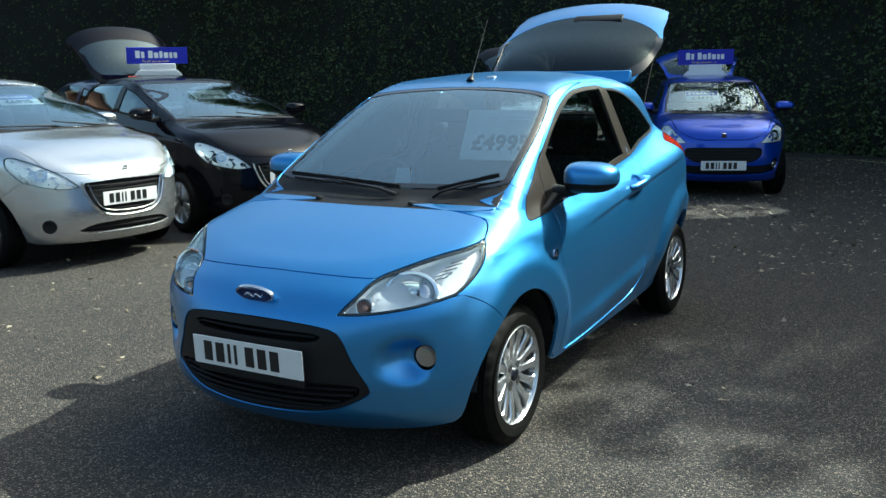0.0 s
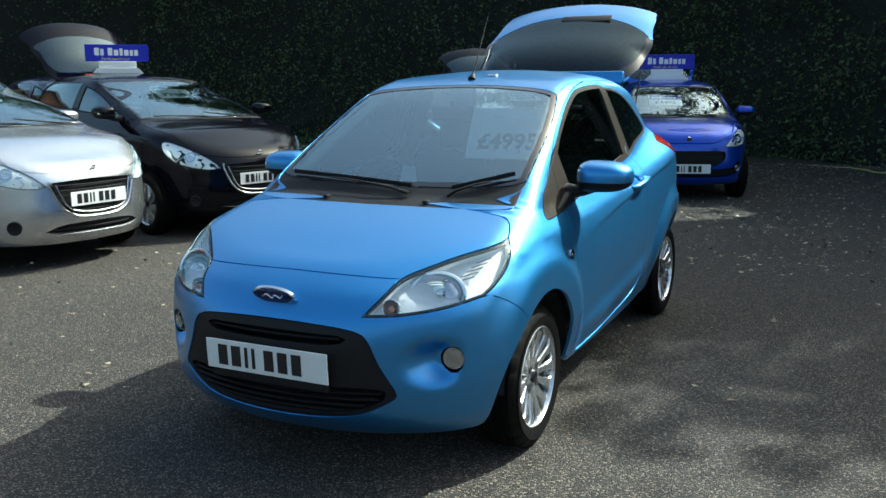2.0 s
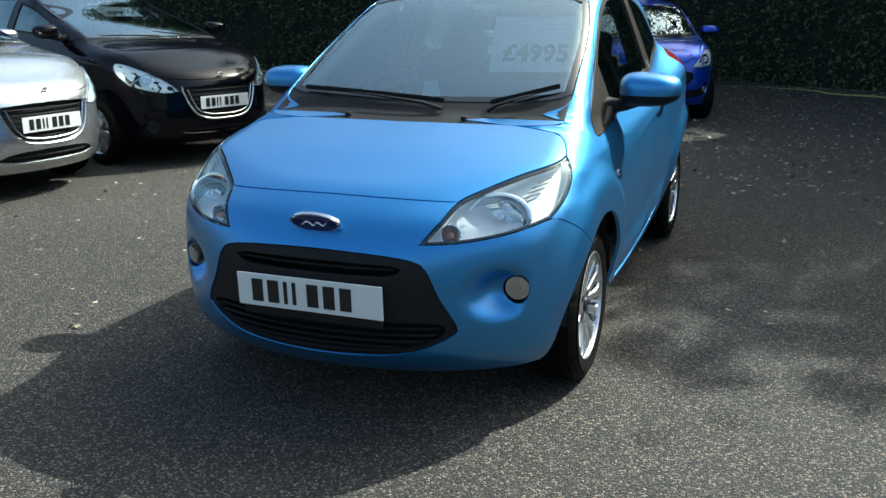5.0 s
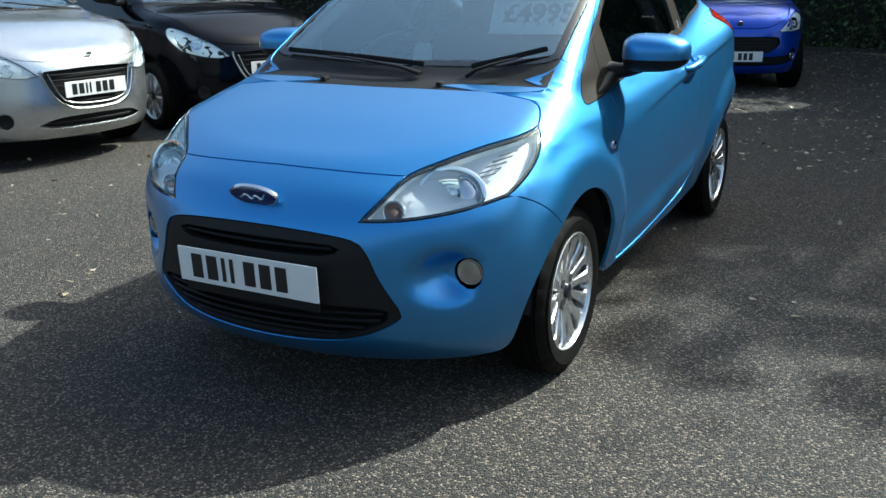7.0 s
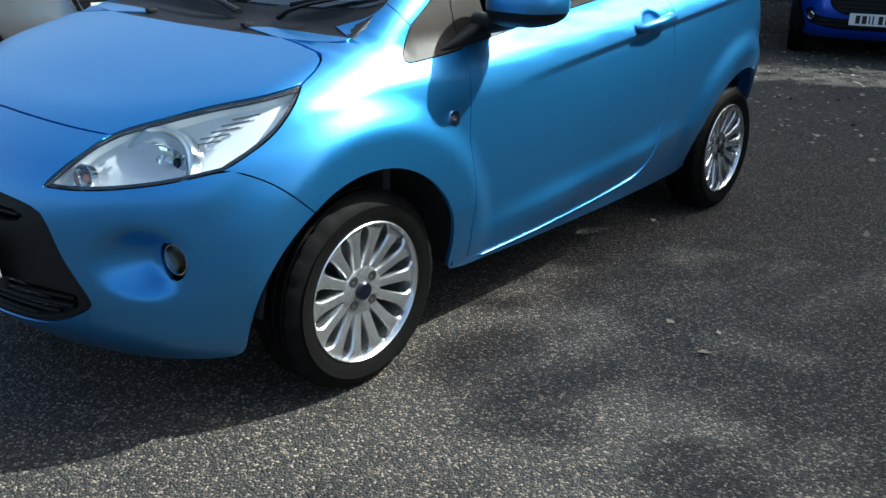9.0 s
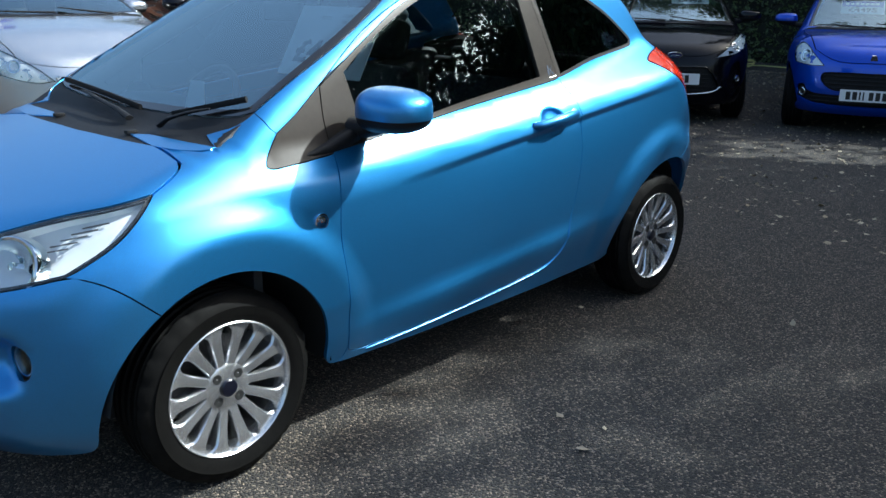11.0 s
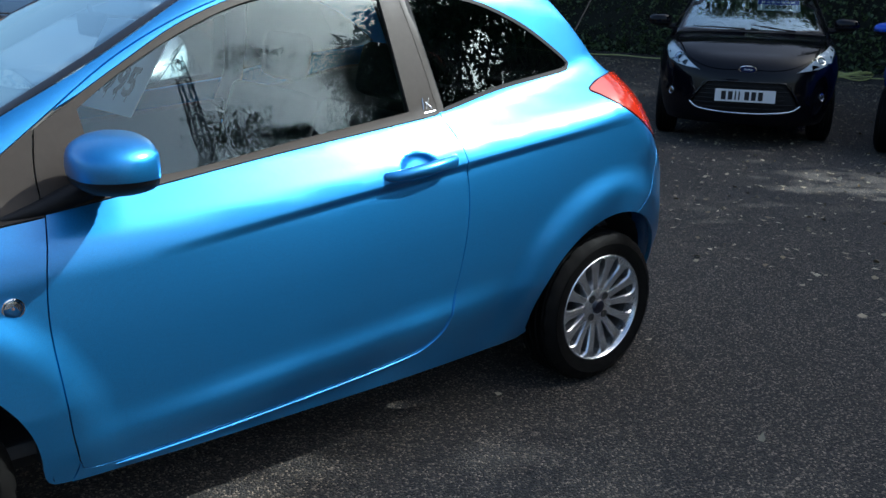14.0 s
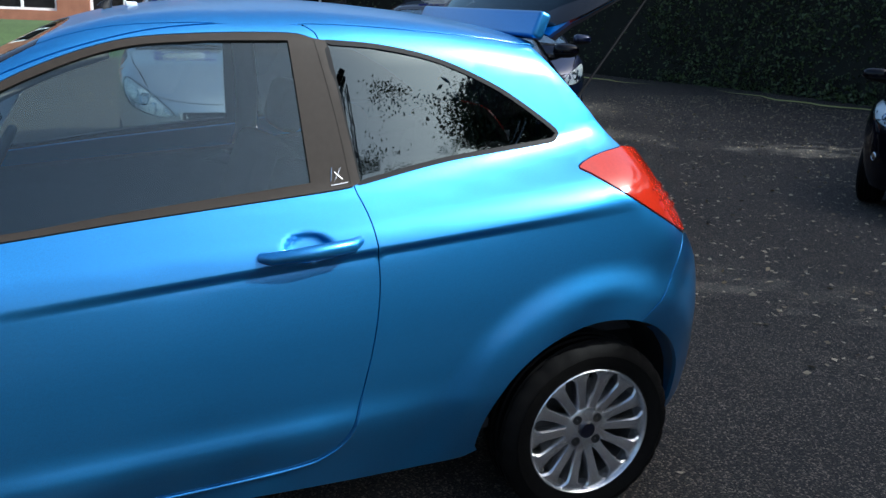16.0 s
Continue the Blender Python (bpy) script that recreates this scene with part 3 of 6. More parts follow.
def mirror(parent, at, side, paint_mat, size=1.0):
    """A door mirror: painted shell over a black foot, with a real looking-glass at the back."""
    s = side

    def blob(zlo, zhi, grow):
        bm = bmesh.new()
        bmesh.ops.create_uvsphere(bm, u_segments=28, v_segments=18, radius=1.0)
        for v in bm.verts:
            x, y, z = v.co
            y2 = min(y, 0.55)
            x2 = math.copysign(abs(x) ** 0.66, x) * (1 - 0.10 * max(y, 0))
            z2 = math.copysign(abs(z) ** 0.66, z)
            v.co = Vector((x2 * 0.123 * grow, y2 * 0.104 * grow, z2 * (0.068 - 0.012 * x * s) * grow)) * size
            v.co.z += 0.004 * x * s
        bmesh.ops.bisect_plane(bm, geom=bm.verts[:] + bm.edges[:] + bm.faces[:], plane_co=(0, 0, zhi * size), plane_no=(0, 0, 1), clear_outer=True)
        bmesh.ops.bisect_plane(bm, geom=bm.verts[:] + bm.edges[:] + bm.faces[:], plane_co=(0, 0, zlo * size), plane_no=(0, 0, -1), clear_outer=True)
        bmesh.ops.holes_fill(bm, edges=[e for e in bm.edges if e.is_boundary])
        return bm

    m = part("door_mirror", blob(-1, -0.017, 0.985), PLASTIC, parent, "door mirror, black below a painted shell", smooth=50)
    m.matrix_local = pose(*at)
    part("mirror_shell", blob(-0.019, 1, 1.0), paint_mat, m, "body-coloured mirror shell", smooth=50)
    g = part("mirror_glass", box((0.15 * size, 0.003, 0.09 * size), (0, 0.0565 * size, 0.002), 0.001), CHROME, m, "looking-glass")
    arm = [(-s * 0.05 * size, 0.01, -0.045 * size), (-s * 0.095 * size, 0.005, -0.062 * size), (-s * 0.13 * size, -0.005, -0.068 * size), (-s * 0.185 * size, -0.02, -0.065 * size)]
    part("mirror_arm", tube(arm, [0.034 * size, 0.034 * size, 0.038 * size, 0.048 * size], 12, flat=0.75), PLASTIC, m, smooth=60)
    return m


# ---- the inside of a car ----
def seat(parent, x, y, z=0.40, wide=0.48, back=0.62, rest=True):
    def cushion(name, size, at, tilt, bulge, m):
        bm = box(size, (0, 0, 0), 0.05, 3)
        for v in bm.verts:
            v.co.z += bulge * (1 - (2 * v.co.x / size[0]) ** 2) * (-1 if v.co.z < 0 else 1) * 0.3
        o = part(name, bm, m, parent, smooth=50)
        o.matrix_local = pose(*at, tilt, 0, 0)
        return o
    b = cushion("seat_cushion", (wide, 0.5, 0.16), (x, y, z), 8, 0.02, CLOTH)
    cushion("seat_back", (wide, 0.15, back), (x, y + 0.27, z + 0.33), -18, 0.0, CLOTH)
    if rest:
        cushion("head_rest", (0.26, 0.10, 0.18), (x, y + 0.42, z + 0.74), -14, 0.0, CLOTH)
    return b


def cabin(car, B, detailed=True, sx=1.0, dy=0.0):
    """Seats, dashboard, wheel, linings: what shows through the glass."""
    for x in (0.34, -0.34):
        seat(car, x * sx, 0.05 + dy)
    seat(car, 0.0, 0.72 + dy, 0.45, 1.12 * sx, 0.5, False)
    for x in (0.3, -0.3):
        hr = part("head_rest", box((0.22, 0.08, 0.13), (x * sx, 1.02 + dy, 1.02), 0.03, 3), CLOTH, car, smooth=50)
    # dashboard: a rolled top with a binnacle, and a lower face
    prof = [(-1.02, 0.93), (-0.86, 0.955), (-0.72, 0.955), (-0.62, 0.93), (-0.575, 0.87), (-0.585, 0.78), (-0.64, 0.66), (-0.66, 0.45)]
    q = spline2(np.array(prof), False, 0.04)
    bm = bmesh.new()
    rows = []
    for x in np.linspace(-0.64 * sx, 0.64 * sx, 25):
        hump = 0.045 * math.exp(-(((x + 0.34 * sx) / 0.17) ** 4))
        rows.append([bm.verts.new((x, y + dy + 0.05 * (x / 0.64) ** 2, z - 0.025 * (x / 0.64) ** 2 + hump * (-0.85 < y < -0.55))) for y, z in q])
    for a, b in zip(rows, rows[1:]):
        for i in range(len(a) - 1):
            bm.faces.new((a[i], a[i + 1], b[i + 1], b[i]))
    part("dashboard", bm, CABIN, car, "dark moulded dashboard", smooth=60)
    # the steering wheel is on the car's right
    st = part("steering_wheel", tube([(0.18 * math.cos(a), 0, 0.18 * math.sin(a)) for a in np.arange(0, 2 * math.pi, 0.22)], 0.016, 8, closed=True), CABIN, car, smooth=60)
    st.matrix_local = pose(-0.34 * sx, -0.50 + dy, 0.90, -28, 0, 0)
    part("wheel_hub", box((0.16, 0.05, 0.12), (0, -0.02, -0.01), 0.03, 3), CABIN, st, smooth=50)
    part("wheel_spoke", box((0.34, 0.015, 0.035), (0, -0.01, 0.0), 0.006), CABIN, st)
    # linings
    part("cabin_floor", box((1.24 * sx, 2.0, 0.04), (0, 0.05 + dy, 0.3), 0.01), CABIN, car)
    part("bulkhead", box((1.3 * sx, 0.03, 0.55), (0, -0.98 + dy, 0.62)), CABIN, car)
    part("boot_floor", box((1.0 * sx, 0.6, 0.04), (0, 1.28 + dy, 0.52), 0.01), CABIN, car)
    if detailed:
        ring = [(x, y) for x, y in ((0.44, -0.20), (0.46, 0.3), (0.44, 0.9), (0, 0.98), (-0.44, 0.9), (-0.46, 0.3), (-0.44, -0.20), (0, -0.16))]
        out = B.to3("top", spline2(np.array(ring), True, 0.05))
        panel(B, "roof_lining", "top", out, CREAM, car, off=-0.035, lip=0.0, step=0.08, label="pale roof lining")
        for way, s in (("left", 1), ("right", -1)):
            a_p = B.line(way, [(s * 0.6, -0.93, 1.03), (s * 0.6, -0.62, 1.2), (s * 0.55, -0.36, 1.34), (s * 0.53, -0.2, 1.40)])
            part("pillar_lining", tube([tuple(v) for v in a_p + np.array([-s * 0.045, 0.05, -0.03])], [0.03] * len(a_p), 8), CREAM, car, "pale windscreen pillar lining", smooth=60)
            b_p = B.line(way, [(s * 0.7, 0.37, 0.9), (s * 0.68, 0.38, 1.05), (s * 0.62, 0.37, 1.22), (s * 0.55, 0.34, 1.40)])
            part("pillar_lining", tube([tuple(v) for v in b_p + np.array([-s * 0.055, 0, 0])], 0.04, 8), CREAM if s < 0 else CABIN, car, smooth=60)
            lin = B.line(way, [(s * 0.7, -0.68, 0.40), (s * 0.7, -0.68, 0.40), (s * 0.7, 0.36, 0.42), (s * 0.7, 0.36, 0.42), (s * 0.7, 0.34, 1.0), (s * 0.7, 0.34, 1.0), (s * 0.7, -0.45, 0.93), (s * 0.7, -0.66, 0.90), (s * 0.7, -0.66, 0.90)], True)
            panel(B, "door_lining", way, lin, CABIN, car, off=-0.07, lip=0.02, step=0.1, label="dark door lining")
            inner = B.line(way, [(s * 0.66, -0.93, 0.97), (s * 0.66, -0.93, 0.97), (s * 0.66, -0.60, 0.965), (s * 0.66, -0.60, 0.965), (s * 0.64, -0.63, 1.13), (s * 0.64, -0.70, 1.09), (s * 0.64, -0.70, 1.09)], True)
            panel(B, "corner_lining", way, inner, CREAM, car, off=-0.035, lip=0.01, step=0.06, label="pale lining in the corner of the windscreen")
            tw = B.to3(way, [(-0.74, 1.02)])[0]
            sp = part("tweeter", turned([(-0.006, 0.03), (0.004, 0.028), (0.006, 0.022), (0.004, 0.0)], 20), CREAM, car, "pale round speaker grille", smooth=40)
            sp.matrix_local = pose(tw[0] - s * 0.042, tw[1], tw[2], 0, 0, 180 if s > 0 else 0)
            lin = B.line(way, [(s * 0.7, 0.46, 0.40), (s * 0.7, 0.46, 0.40), (s * 0.7, 0.74, 0.42), (s * 0.7, 0.95, 0.70), (s * 0.7, 1.3, 0.72), (s * 0.7, 1.3, 0.72), (s * 0.7, 1.1, 1.10), (s * 0.7, 0.46, 1.02), (s * 0.7, 0.46, 1.02)], True)
            panel(B, "side_lining", way, lin, CABIN, car, off=-0.06, lip=0.02, step=0.1)
        part("rear_mirror", box((0.22, 0.03, 0.07), (0, -0.36, 1.285), 0.012, 3), CABIN, car, "rear-view mirror", smooth=50)
        part("mirror_stalk", tube([(0, -0.36, 1.30), (0, -0.37, 1.345)], 0.008, 6), CABIN, car)
        # sheets hung in the screen and left on the dash
        pc = price_card(car, (0.31, -0.40, 1.195), (-32, 0, 6), "£4995", 0.39, 0.27, False)
        for x in (-0.055, 0.005, 0.065, 0.127):
            part("divider", box((0.003, 0.001, 0.10), (x, -0.0026, -0.05)), INK, pc)
        for x, z, w in ((-0.06, 0.09, 0.05), (0.07, 0.10, 0.12), (0.07, 0.075, 0.10)):
            part("stroke", box((w, 0.001, 0.012), (x, -0.0026, z)), GREYLAMP, pc)
        part("dash_card", prism([(-0.045, 0), (0.045, 0), (0.03, 0.10), (-0.03, 0.10)], 0.004), CARD, car, "white card standing on the dashboard").matrix_local = pose(-0.06, -0.72, 0.955, -12, 0, 15)


# ---- the bright blue three-door car in the middle ----
KA = dict(
    top=[(-1.95, 0.55), (-1.90, 0.64), (-1.84, 0.70), (-1.75, 0.764), (-1.6, 0.815), (-1.4, 0.88), (-1.2, 0.934), (-1.13, 0.952), (-1.06, 0.969), (-1.02, 0.992), (-0.9, 1.065), (-0.6, 1.235), (-0.35, 1.368), (-0.24, 1.416), (-0.1, 1.457), (0.1, 1.487), (0.35, 1.5), (0.7, 1.482), (0.95, 1.45), (1.2, 1.39), (1.5, 1.25)],
    plan=[(-1.95, 0.62), (-1.7, 0.718), (-1.5, 0.752), (-1.3, 0.763), (-1.15, 0.766), (-0.84, 0.774), (-0.3, 0.788), (0.3, 0.792), (0.9, 0.788), (1.2, 0.775), (1.45, 0.728), (1.7, 0.65), (1.8, 0.6)],
    section=[(-0.92, -0.10), (-0.75, -0.062), (-0.6, -0.03), (-0.45, -0.008), (-0.3, 0.0), (-0.18, -0.004), (-0.1, -0.024), (-0.04, -0.062), (0, -0.088), (0.06, -0.11), (0.4, -0.24), (0.6, -0.33)],
    belt=[(-2, 0.83), (-1.3, 0.905), (-0.97, 0.925), (-0.4, 0.96), (0.4, 1.035), (1.05, 1.125), (1.8, 1.24)],
    front=[(0.1, -1.62), (0.16, -1.72), (0.2, -1.80), (0.3, -1.885), (0.42, -1.905), (0.52, -1.905), (0.62, -1.897), (0.7, -1.866), (0.764, -1.80), (0.85, -1.74), (1.2, -1.5)],
    rear=[(0.15, 1.62), (0.3, 1.715), (0.56, 1.72), (0.75, 1.685), (0.88, 1.61), (1.11, 1.42), (1.22, 1.33), (1.33, 1.24), (1.5, 1.1)],
    crown=[(-2, 0.05), (-1.3, 0.03), (-1.05, 0.02), (-0.9, 0.0), (-0.3, 0.01), (0.3, 0.12), (1.0, 0.12), (1.5, 0.12)],
    taper=[(-2, 0), (-0.5, 0), (0.4, -0.018), (0.75, -0.045), (1.07, -0.085), (1.4, -0.13), (1.8, -0.15)],
    nose=(0.41, 0.38), tail=(0.2, 0.25), sweep=0.03, front_axis=-0.9, rear_axis=0.7,
    creases=[(-0.28, 0.8146, 1.0, 0.955, -0.020, 0.17), (-0.6, 0.35, 0.55, 0.445, 0.021, 0.06)],
    cups=[(0.285, 0.914, 0.056, 0.032, 0.017)],
    axles=(-1.15, 1.15), hub=0.285, arch=0.36, flare=0.029, brow=0.125, floor=0.13,
    round_top=0.07, round_nose=0.12, round_tail=0.12,
    scoops=[(0.592, 0.484, 0.088, 0.070, -1.664)],
)


def hatch_blue():
    B = Body(KA)
    car = new("hatchback_car", None)
    L = lambda way, pts, closed=False: B.line(way, pts, closed)

    def both(name, way, loop, material, **kw):
        """The same panel on the car's left and right."""
        out = []
        other = {"left": "right"}.get(way, way)
        holes = kw.pop("holes", ())
        out.append(panel(B, name, way, loop, material, car, holes=holes, **kw))
        out.append(panel(B, name, other, mirrored(loop)[::-1], material, car, holes=[mirrored(h) for h in holes], **kw))
        return out

    ridge = []
    for (y0, z0, y1, z1, _, _), ys, offs in ((KA["creases"][0], np.arange(-0.9, 1.3, 0.018), (-0.024, -0.016, -0.009, -0.003, 0.003, 0.009, 0.016, 0.024)), (KA["creases"][1], np.arange(-0.85, 0.8, 0.03), (-0.06, -0.045, -0.03, -0.016, 0.0, 0.016, 0.035, 0.055))):
        ridge.append([np.stack([ys, z0 + (z1 - z0) * (ys - y0) / (y1 - y0) + d], -1) for d in offs])

    ridge.append([np.stack([np.linspace(0.205, 0.365, 15), np.full(15, 0.925 + d)], -1) for d in np.arange(-0.045, 0.046, 0.009)])

    # lines on the skin that neighbouring panels share (the car's left)
    lamp_top = L("nose", [(0.342, -1.82, 0.645), (0.376, -1.75, 0.70), (0.415, -1.668, 0.757), (0.475, -1.55, 0.795), (0.54, -1.45, 0.826), (0.61, -1.37, 0.848), (0.672, -1.305, 0.866)])
    lamp_out = L("nose", [(0.672, -1.305, 0.866), (0.69, -1.36, 0.815), (0.692, -1.43, 0.76), (0.672, -1.545, 0.700)])
    lamp_low = L("nose", [(0.672, -1.545, 0.700), (0.61, -1.65, 0.676), (0.53, -1.72, 0.660), (0.44, -1.775, 0.649), (0.342, -1.82, 0.645)])
    k = int(np.argmin(np.abs(lamp_top[:, 2] - 0.752)))
    hood_front = L("nose", [(0, -1.745, 0.766), (0.2, -1.735, 0.763), tuple(lamp_top[k])])
    hc = tuple(B.to3("top", [(0.608, -1.075)])[0])
    hood_side = L("left", [tuple(lamp_top[-1]), (0.67, -1.22, 0.902), (0.65, -1.13, 0.950), hc])
    hood_back = L("top", [hc, (0.588, -1.108, 0.97), (0.50, -1.140, 0.96), (0.3, -1.167, 0.95), (0, -1.18, 0.95)])
    glass_low = L("top", [(0, -1.010, 0.98), (0.3, -0.997, 0.98), (0.53, -0.968, 0.98), (0.60, -0.935, 1.0)])
    glass_side = L("top", [(0.60, -0.935, 1.0), (0.592, -0.80, 1.09), (0.578, -0.61, 1.19), (0.55, -0.44, 1.28), (0.512, -0.30, 1.37)])
    glass_top = L("top", [(0.512, -0.30, 1.37), (0.40, -0.262, 1.40), (0.2, -0.232, 1.41), (0, -0.222, 1.42)])
    ditch = L("top", [(0.512, -0.30, 1.37), (0.506, -0.15, 1.42), (0.508, 0.05, 1.44), (0.51, 0.35, 1.45), (0.505, 0.65, 1.44), (0.49, 0.9, 1.41), (0.47, 1.02, 1.38)])
    roof_back = L("top", [(0.47, 1.02, 1.38), (0.3, 1.045, 1.4), (0, 1.055, 1.42)])
    arch_f = L("left", arc(-1.168, 0.285, 0.358, 55, 172))
    join = L("left", [(0.672, -1.545, 0.700), (0.72, -1.47, 0.662), tuple(arch_f[0])])
    arch_f_bumper = L("left", arc(-1.168, 0.285, 0.358, 55, 0))
    seam = L("left", [tuple(glass_side[0]), (0.64, -0.922, 0.992), (0.66, -0.905, 0.976)])
    sail_front = L("left", [(0.66, -0.905, 0.976), (0.68, -0.945, 0.93), (0.70, -0.967, 0.903)])
    sail_low = L("left", [(0.70, -0.967, 0.903), (0.70, -0.970, 0.891), (0.70, -0.955, 0.885), (0.70, -0.87, 0.890), (0.70, -0.733, 0.903)])
    sail_up = L("left", [(0.66, -0.905, 0.976), (0.65, -0.82, 1.026), (0.63, -0.72, 1.095)])
    door_front = L("left", [(0.7, -0.733, 0.903), (0.77, -0.76, 0.76), (0.77, -0.763, 0.62), (0.76, -0.745, 0.42), (0.74, -0.725, 0.295)])
    door_low = L("left", [(0.74, -0.725, 0.295), (0.74, -0.717, 0.275), (0.74, -0.695, 0.268), (0.73, -0.57, 0.266), (0.74, -0.1, 0.292), (0.74, 0.24, 0.322), (0.74, 0.34, 0.352), (0.75, 0.396, 0.41), (0.77, 0.427, 0.52)])
    door_back = L("left", [(0.77, 0.427, 0.52), (0.78, 0.455, 0.68), (0.78, 0.466, 0.83), (0.76, 0.45, 0.965), (0.69, 0.423, 1.042)])
    door_pillar = L("left", [(0.69, 0.423, 1.042), (0.62, 0.396, 1.22), (0.55, 0.366, 1.395), (0.54, 0.355, 1.42), (0.52, 0.325, 1.438)])
    door_top = L("left", [(0.52, 0.325, 1.438), (0.51, 0.2, 1.440), (0.52, 0.0, 1.423), (0.52, -0.14, 1.394), (0.52, -0.28, 1.349), (0.51, -0.42, 1.287), (0.54, -0.55, 1.213), (0.63, -0.72, 1.095)])
    cat = lambda *ls: np.vstack([l[:-1] for l in ls])
    rev = lambda l: l[::-1]

    # bonnet, roof, screen
    front_all = np.vstack([mirrored(rev(hood_front))[:-1], hood_front])
    hood = cat(rev(mirrored(hood_side)), rev(mirrored(lamp_top[k:])), front_all, lamp_top[k:], hood_side, hood_back, rev(mirrored(hood_back)))
    panel(B, "bonnet", "top", hood, BLUE, car, gap=0.0022, label="bright blue metallic bonnet")
    ws = cat(rev(mirrored(glass_low)), glass_low, glass_side, glass_top, rev(mirrored(glass_top)), rev(mirrored(glass_side)))
    inner = B.to3("top", shrink2(B.to2("top", ws), 0.032))
    scr = panel(B, "windscreen", "top", ws, SCREEN, car, gap=0.002, off=-0.004, lip=0.004, label="clear raked windscreen")
    panel(B, "windscreen_border", "top", ws, GLOSSBLACK, car, holes=[inner], off=-0.0015, gap=0.003, lip=0.002, label="black glass border")
    cowl = np.vstack([hood_back, rev(mirrored(hood_back))[1:], rev(mirrored(glass_low)), glass_low[1:]])
    panel(B, "scuttle", "top", cowl, PLASTIC, car, gap=0.001, off=-0.004, label="black plastic scuttle panel")
    roof = cat(mirrored(glass_top), rev(glass_top)[:1], rev(glass_top), ditch, roof_back, rev(mirrored(roof_back)), rev(mirrored(ditch)))
    panel(B, "roof", "top", roof, BLUE, car, gap=0.0008, lip=0.006, label="bright blue roof skin")

    # front bumper, with openings for grille and fog lamps
    bottom = L("nose", [tuple(arch_f_bumper[-1]), (0.71, -1.56, 0.215), (0.66, -1.64, 0.20), (0.4, -1.77, 0.195), (0, -1.82, 0.192)])
    right_half = cat(hood_front, rev(lamp_top[: k + 1]), rev(lamp_low), join, arch_f_bumper, bottom)
    bumper = np.vstack([right_half, rev(mirrored(right_half))])
    bumper = bumper[np.r_[True, np.linalg.norm(np.diff(bumper, axis=0), axis=1) > 1e-4]]
    grille_half = [(0, -1.9, 0.618), (0.2, -1.88, 0.612), (0.33, -1.85, 0.596), (0.372, -1.84, 0.565), (0.41, -1.83, 0.48), (0.458, -1.805, 0.392), (0.462, -1.80, 0.37), (0.43, -1.81, 0.342), (0.33, -1.84, 0.296), (0.2, -1.865, 0.275), (0, -1.875, 0.268)]
    grille = loop3(B, "nose", grille_half)
    fog = [L("nose", [(s * (0.612 + 0.047 * math.cos(a)), -1.66, 0.487 + 0.047 * math.sin(a)) for a in np.arange(0, 2 * math.pi, 0.5)], True) for s in (1, -1)]
    panel(B, "front_bumper", "nose", bumper, BLUE, car, holes=[grille, *fog], step=0.02, label="bright blue front bumper")
    slot = loop3(B, "nose", [(0, -1.9, 0.585), (0.27, -1.87, 0.580), (0.302, -1.87, 0.570), (0.285, -1.88, 0.556), (0.25, -1.885, 0.548), (0, -1.9, 0.548)])
    low = loop3(B, "nose", [(0, -1.9, 0.40), (0.2, -1.88, 0.398), (0.36, -1.84, 0.396), (0.428, -1.815, 0.384), (0.42, -1.81, 0.355), (0.33, -1.84, 0.310), (0.2, -1.865, 0.291), (0, -1.875, 0.285)])
    gr = panel(B, "grille", "nose", grille, PLASTIC, car, holes=[slot, low], step=0.03, off=-0.004, gap=0.001, lip=0.04, label="black plastic grille surround")
    for z, hw in ((0.566, 0.27),):
        pts = B.line("nose", [(-hw, -1.87, z), (0, -1.9, z), (hw, -1.87, z)])
        part("grille_slat", tube([tuple(p + (0, 0.016, 0)) for p in pts], 0.0055, 6, flat=0.9), PLASTIC, car, smooth=60)
    for z, hw in ((0.375, 0.40), (0.351, 0.39), (0.327, 0.34), (0.305, 0.26)):
        pts = B.line("nose", [(-hw, -1.81, z), (0, -1.9, z), (hw, -1.81, z)])
        part("grille_slat", tube([tuple(p + (0, 0.018, 0)) for p in pts], 0.007, 6, flat=0.8), PLASTIC, car, smooth=60)
    # unseen bar added to stop sunlight leaking through the bonnet gap
    part("bonnet_gap_light_stop", tube([tuple(v) for v in front_all[4:-4] + np.array([0, 0.012, -0.026])], 0.02, 6), UNDER, car, smooth=60)
    # unseen box added to block sun passing through the hollow engine bay
    part("engine_bay_light_stop", box((0.9, 0.5, 0.25), (0, -1.26, 0.62), 0.03), UNDER, car)
    part("grille_back", box((0.86, 0.02, 0.36), (0, -1.72, 0.44), 0.005), UNDER, car)
    number_plate(car, (0, -1.914, 0.472), 3)
    part("plate_holder", box((0.5, 0.012, 0.03), (0, -1.896, 0.398), 0.003), PLASTIC, car)
    oval_badge(car, (0, -1.856, 0.694), 0.089, 30)
    for s in (1, -1):
        f = part("fog_lamp", turned([(0.05, 0.043), (0.0, 0.044), (-0.004, 0.041), (-0.004, 0.038)], 28, axis="y", caps=False), SEAL, car, "round clear fog lamp", smooth=40)
        part("fog_bowl", turned([(-0.004, 0.038), (0.004, 0.034), (0.016, 0.024), (0.02, 0.0)], 24, axis="y"), REFLECTOR, f, smooth=40)
        c = B.front([(s * 0.612, 0.487)])[0]
        f.matrix_local = pose(c[0], c[1] + 0.012, 0.487, 0, 0, s * 8)
        part("fog_glass", turned([(-0.004, 0.036), (-0.007, 0.03), (-0.009, 0.0)], 24, axis="y"), LENS, f, smooth=60)

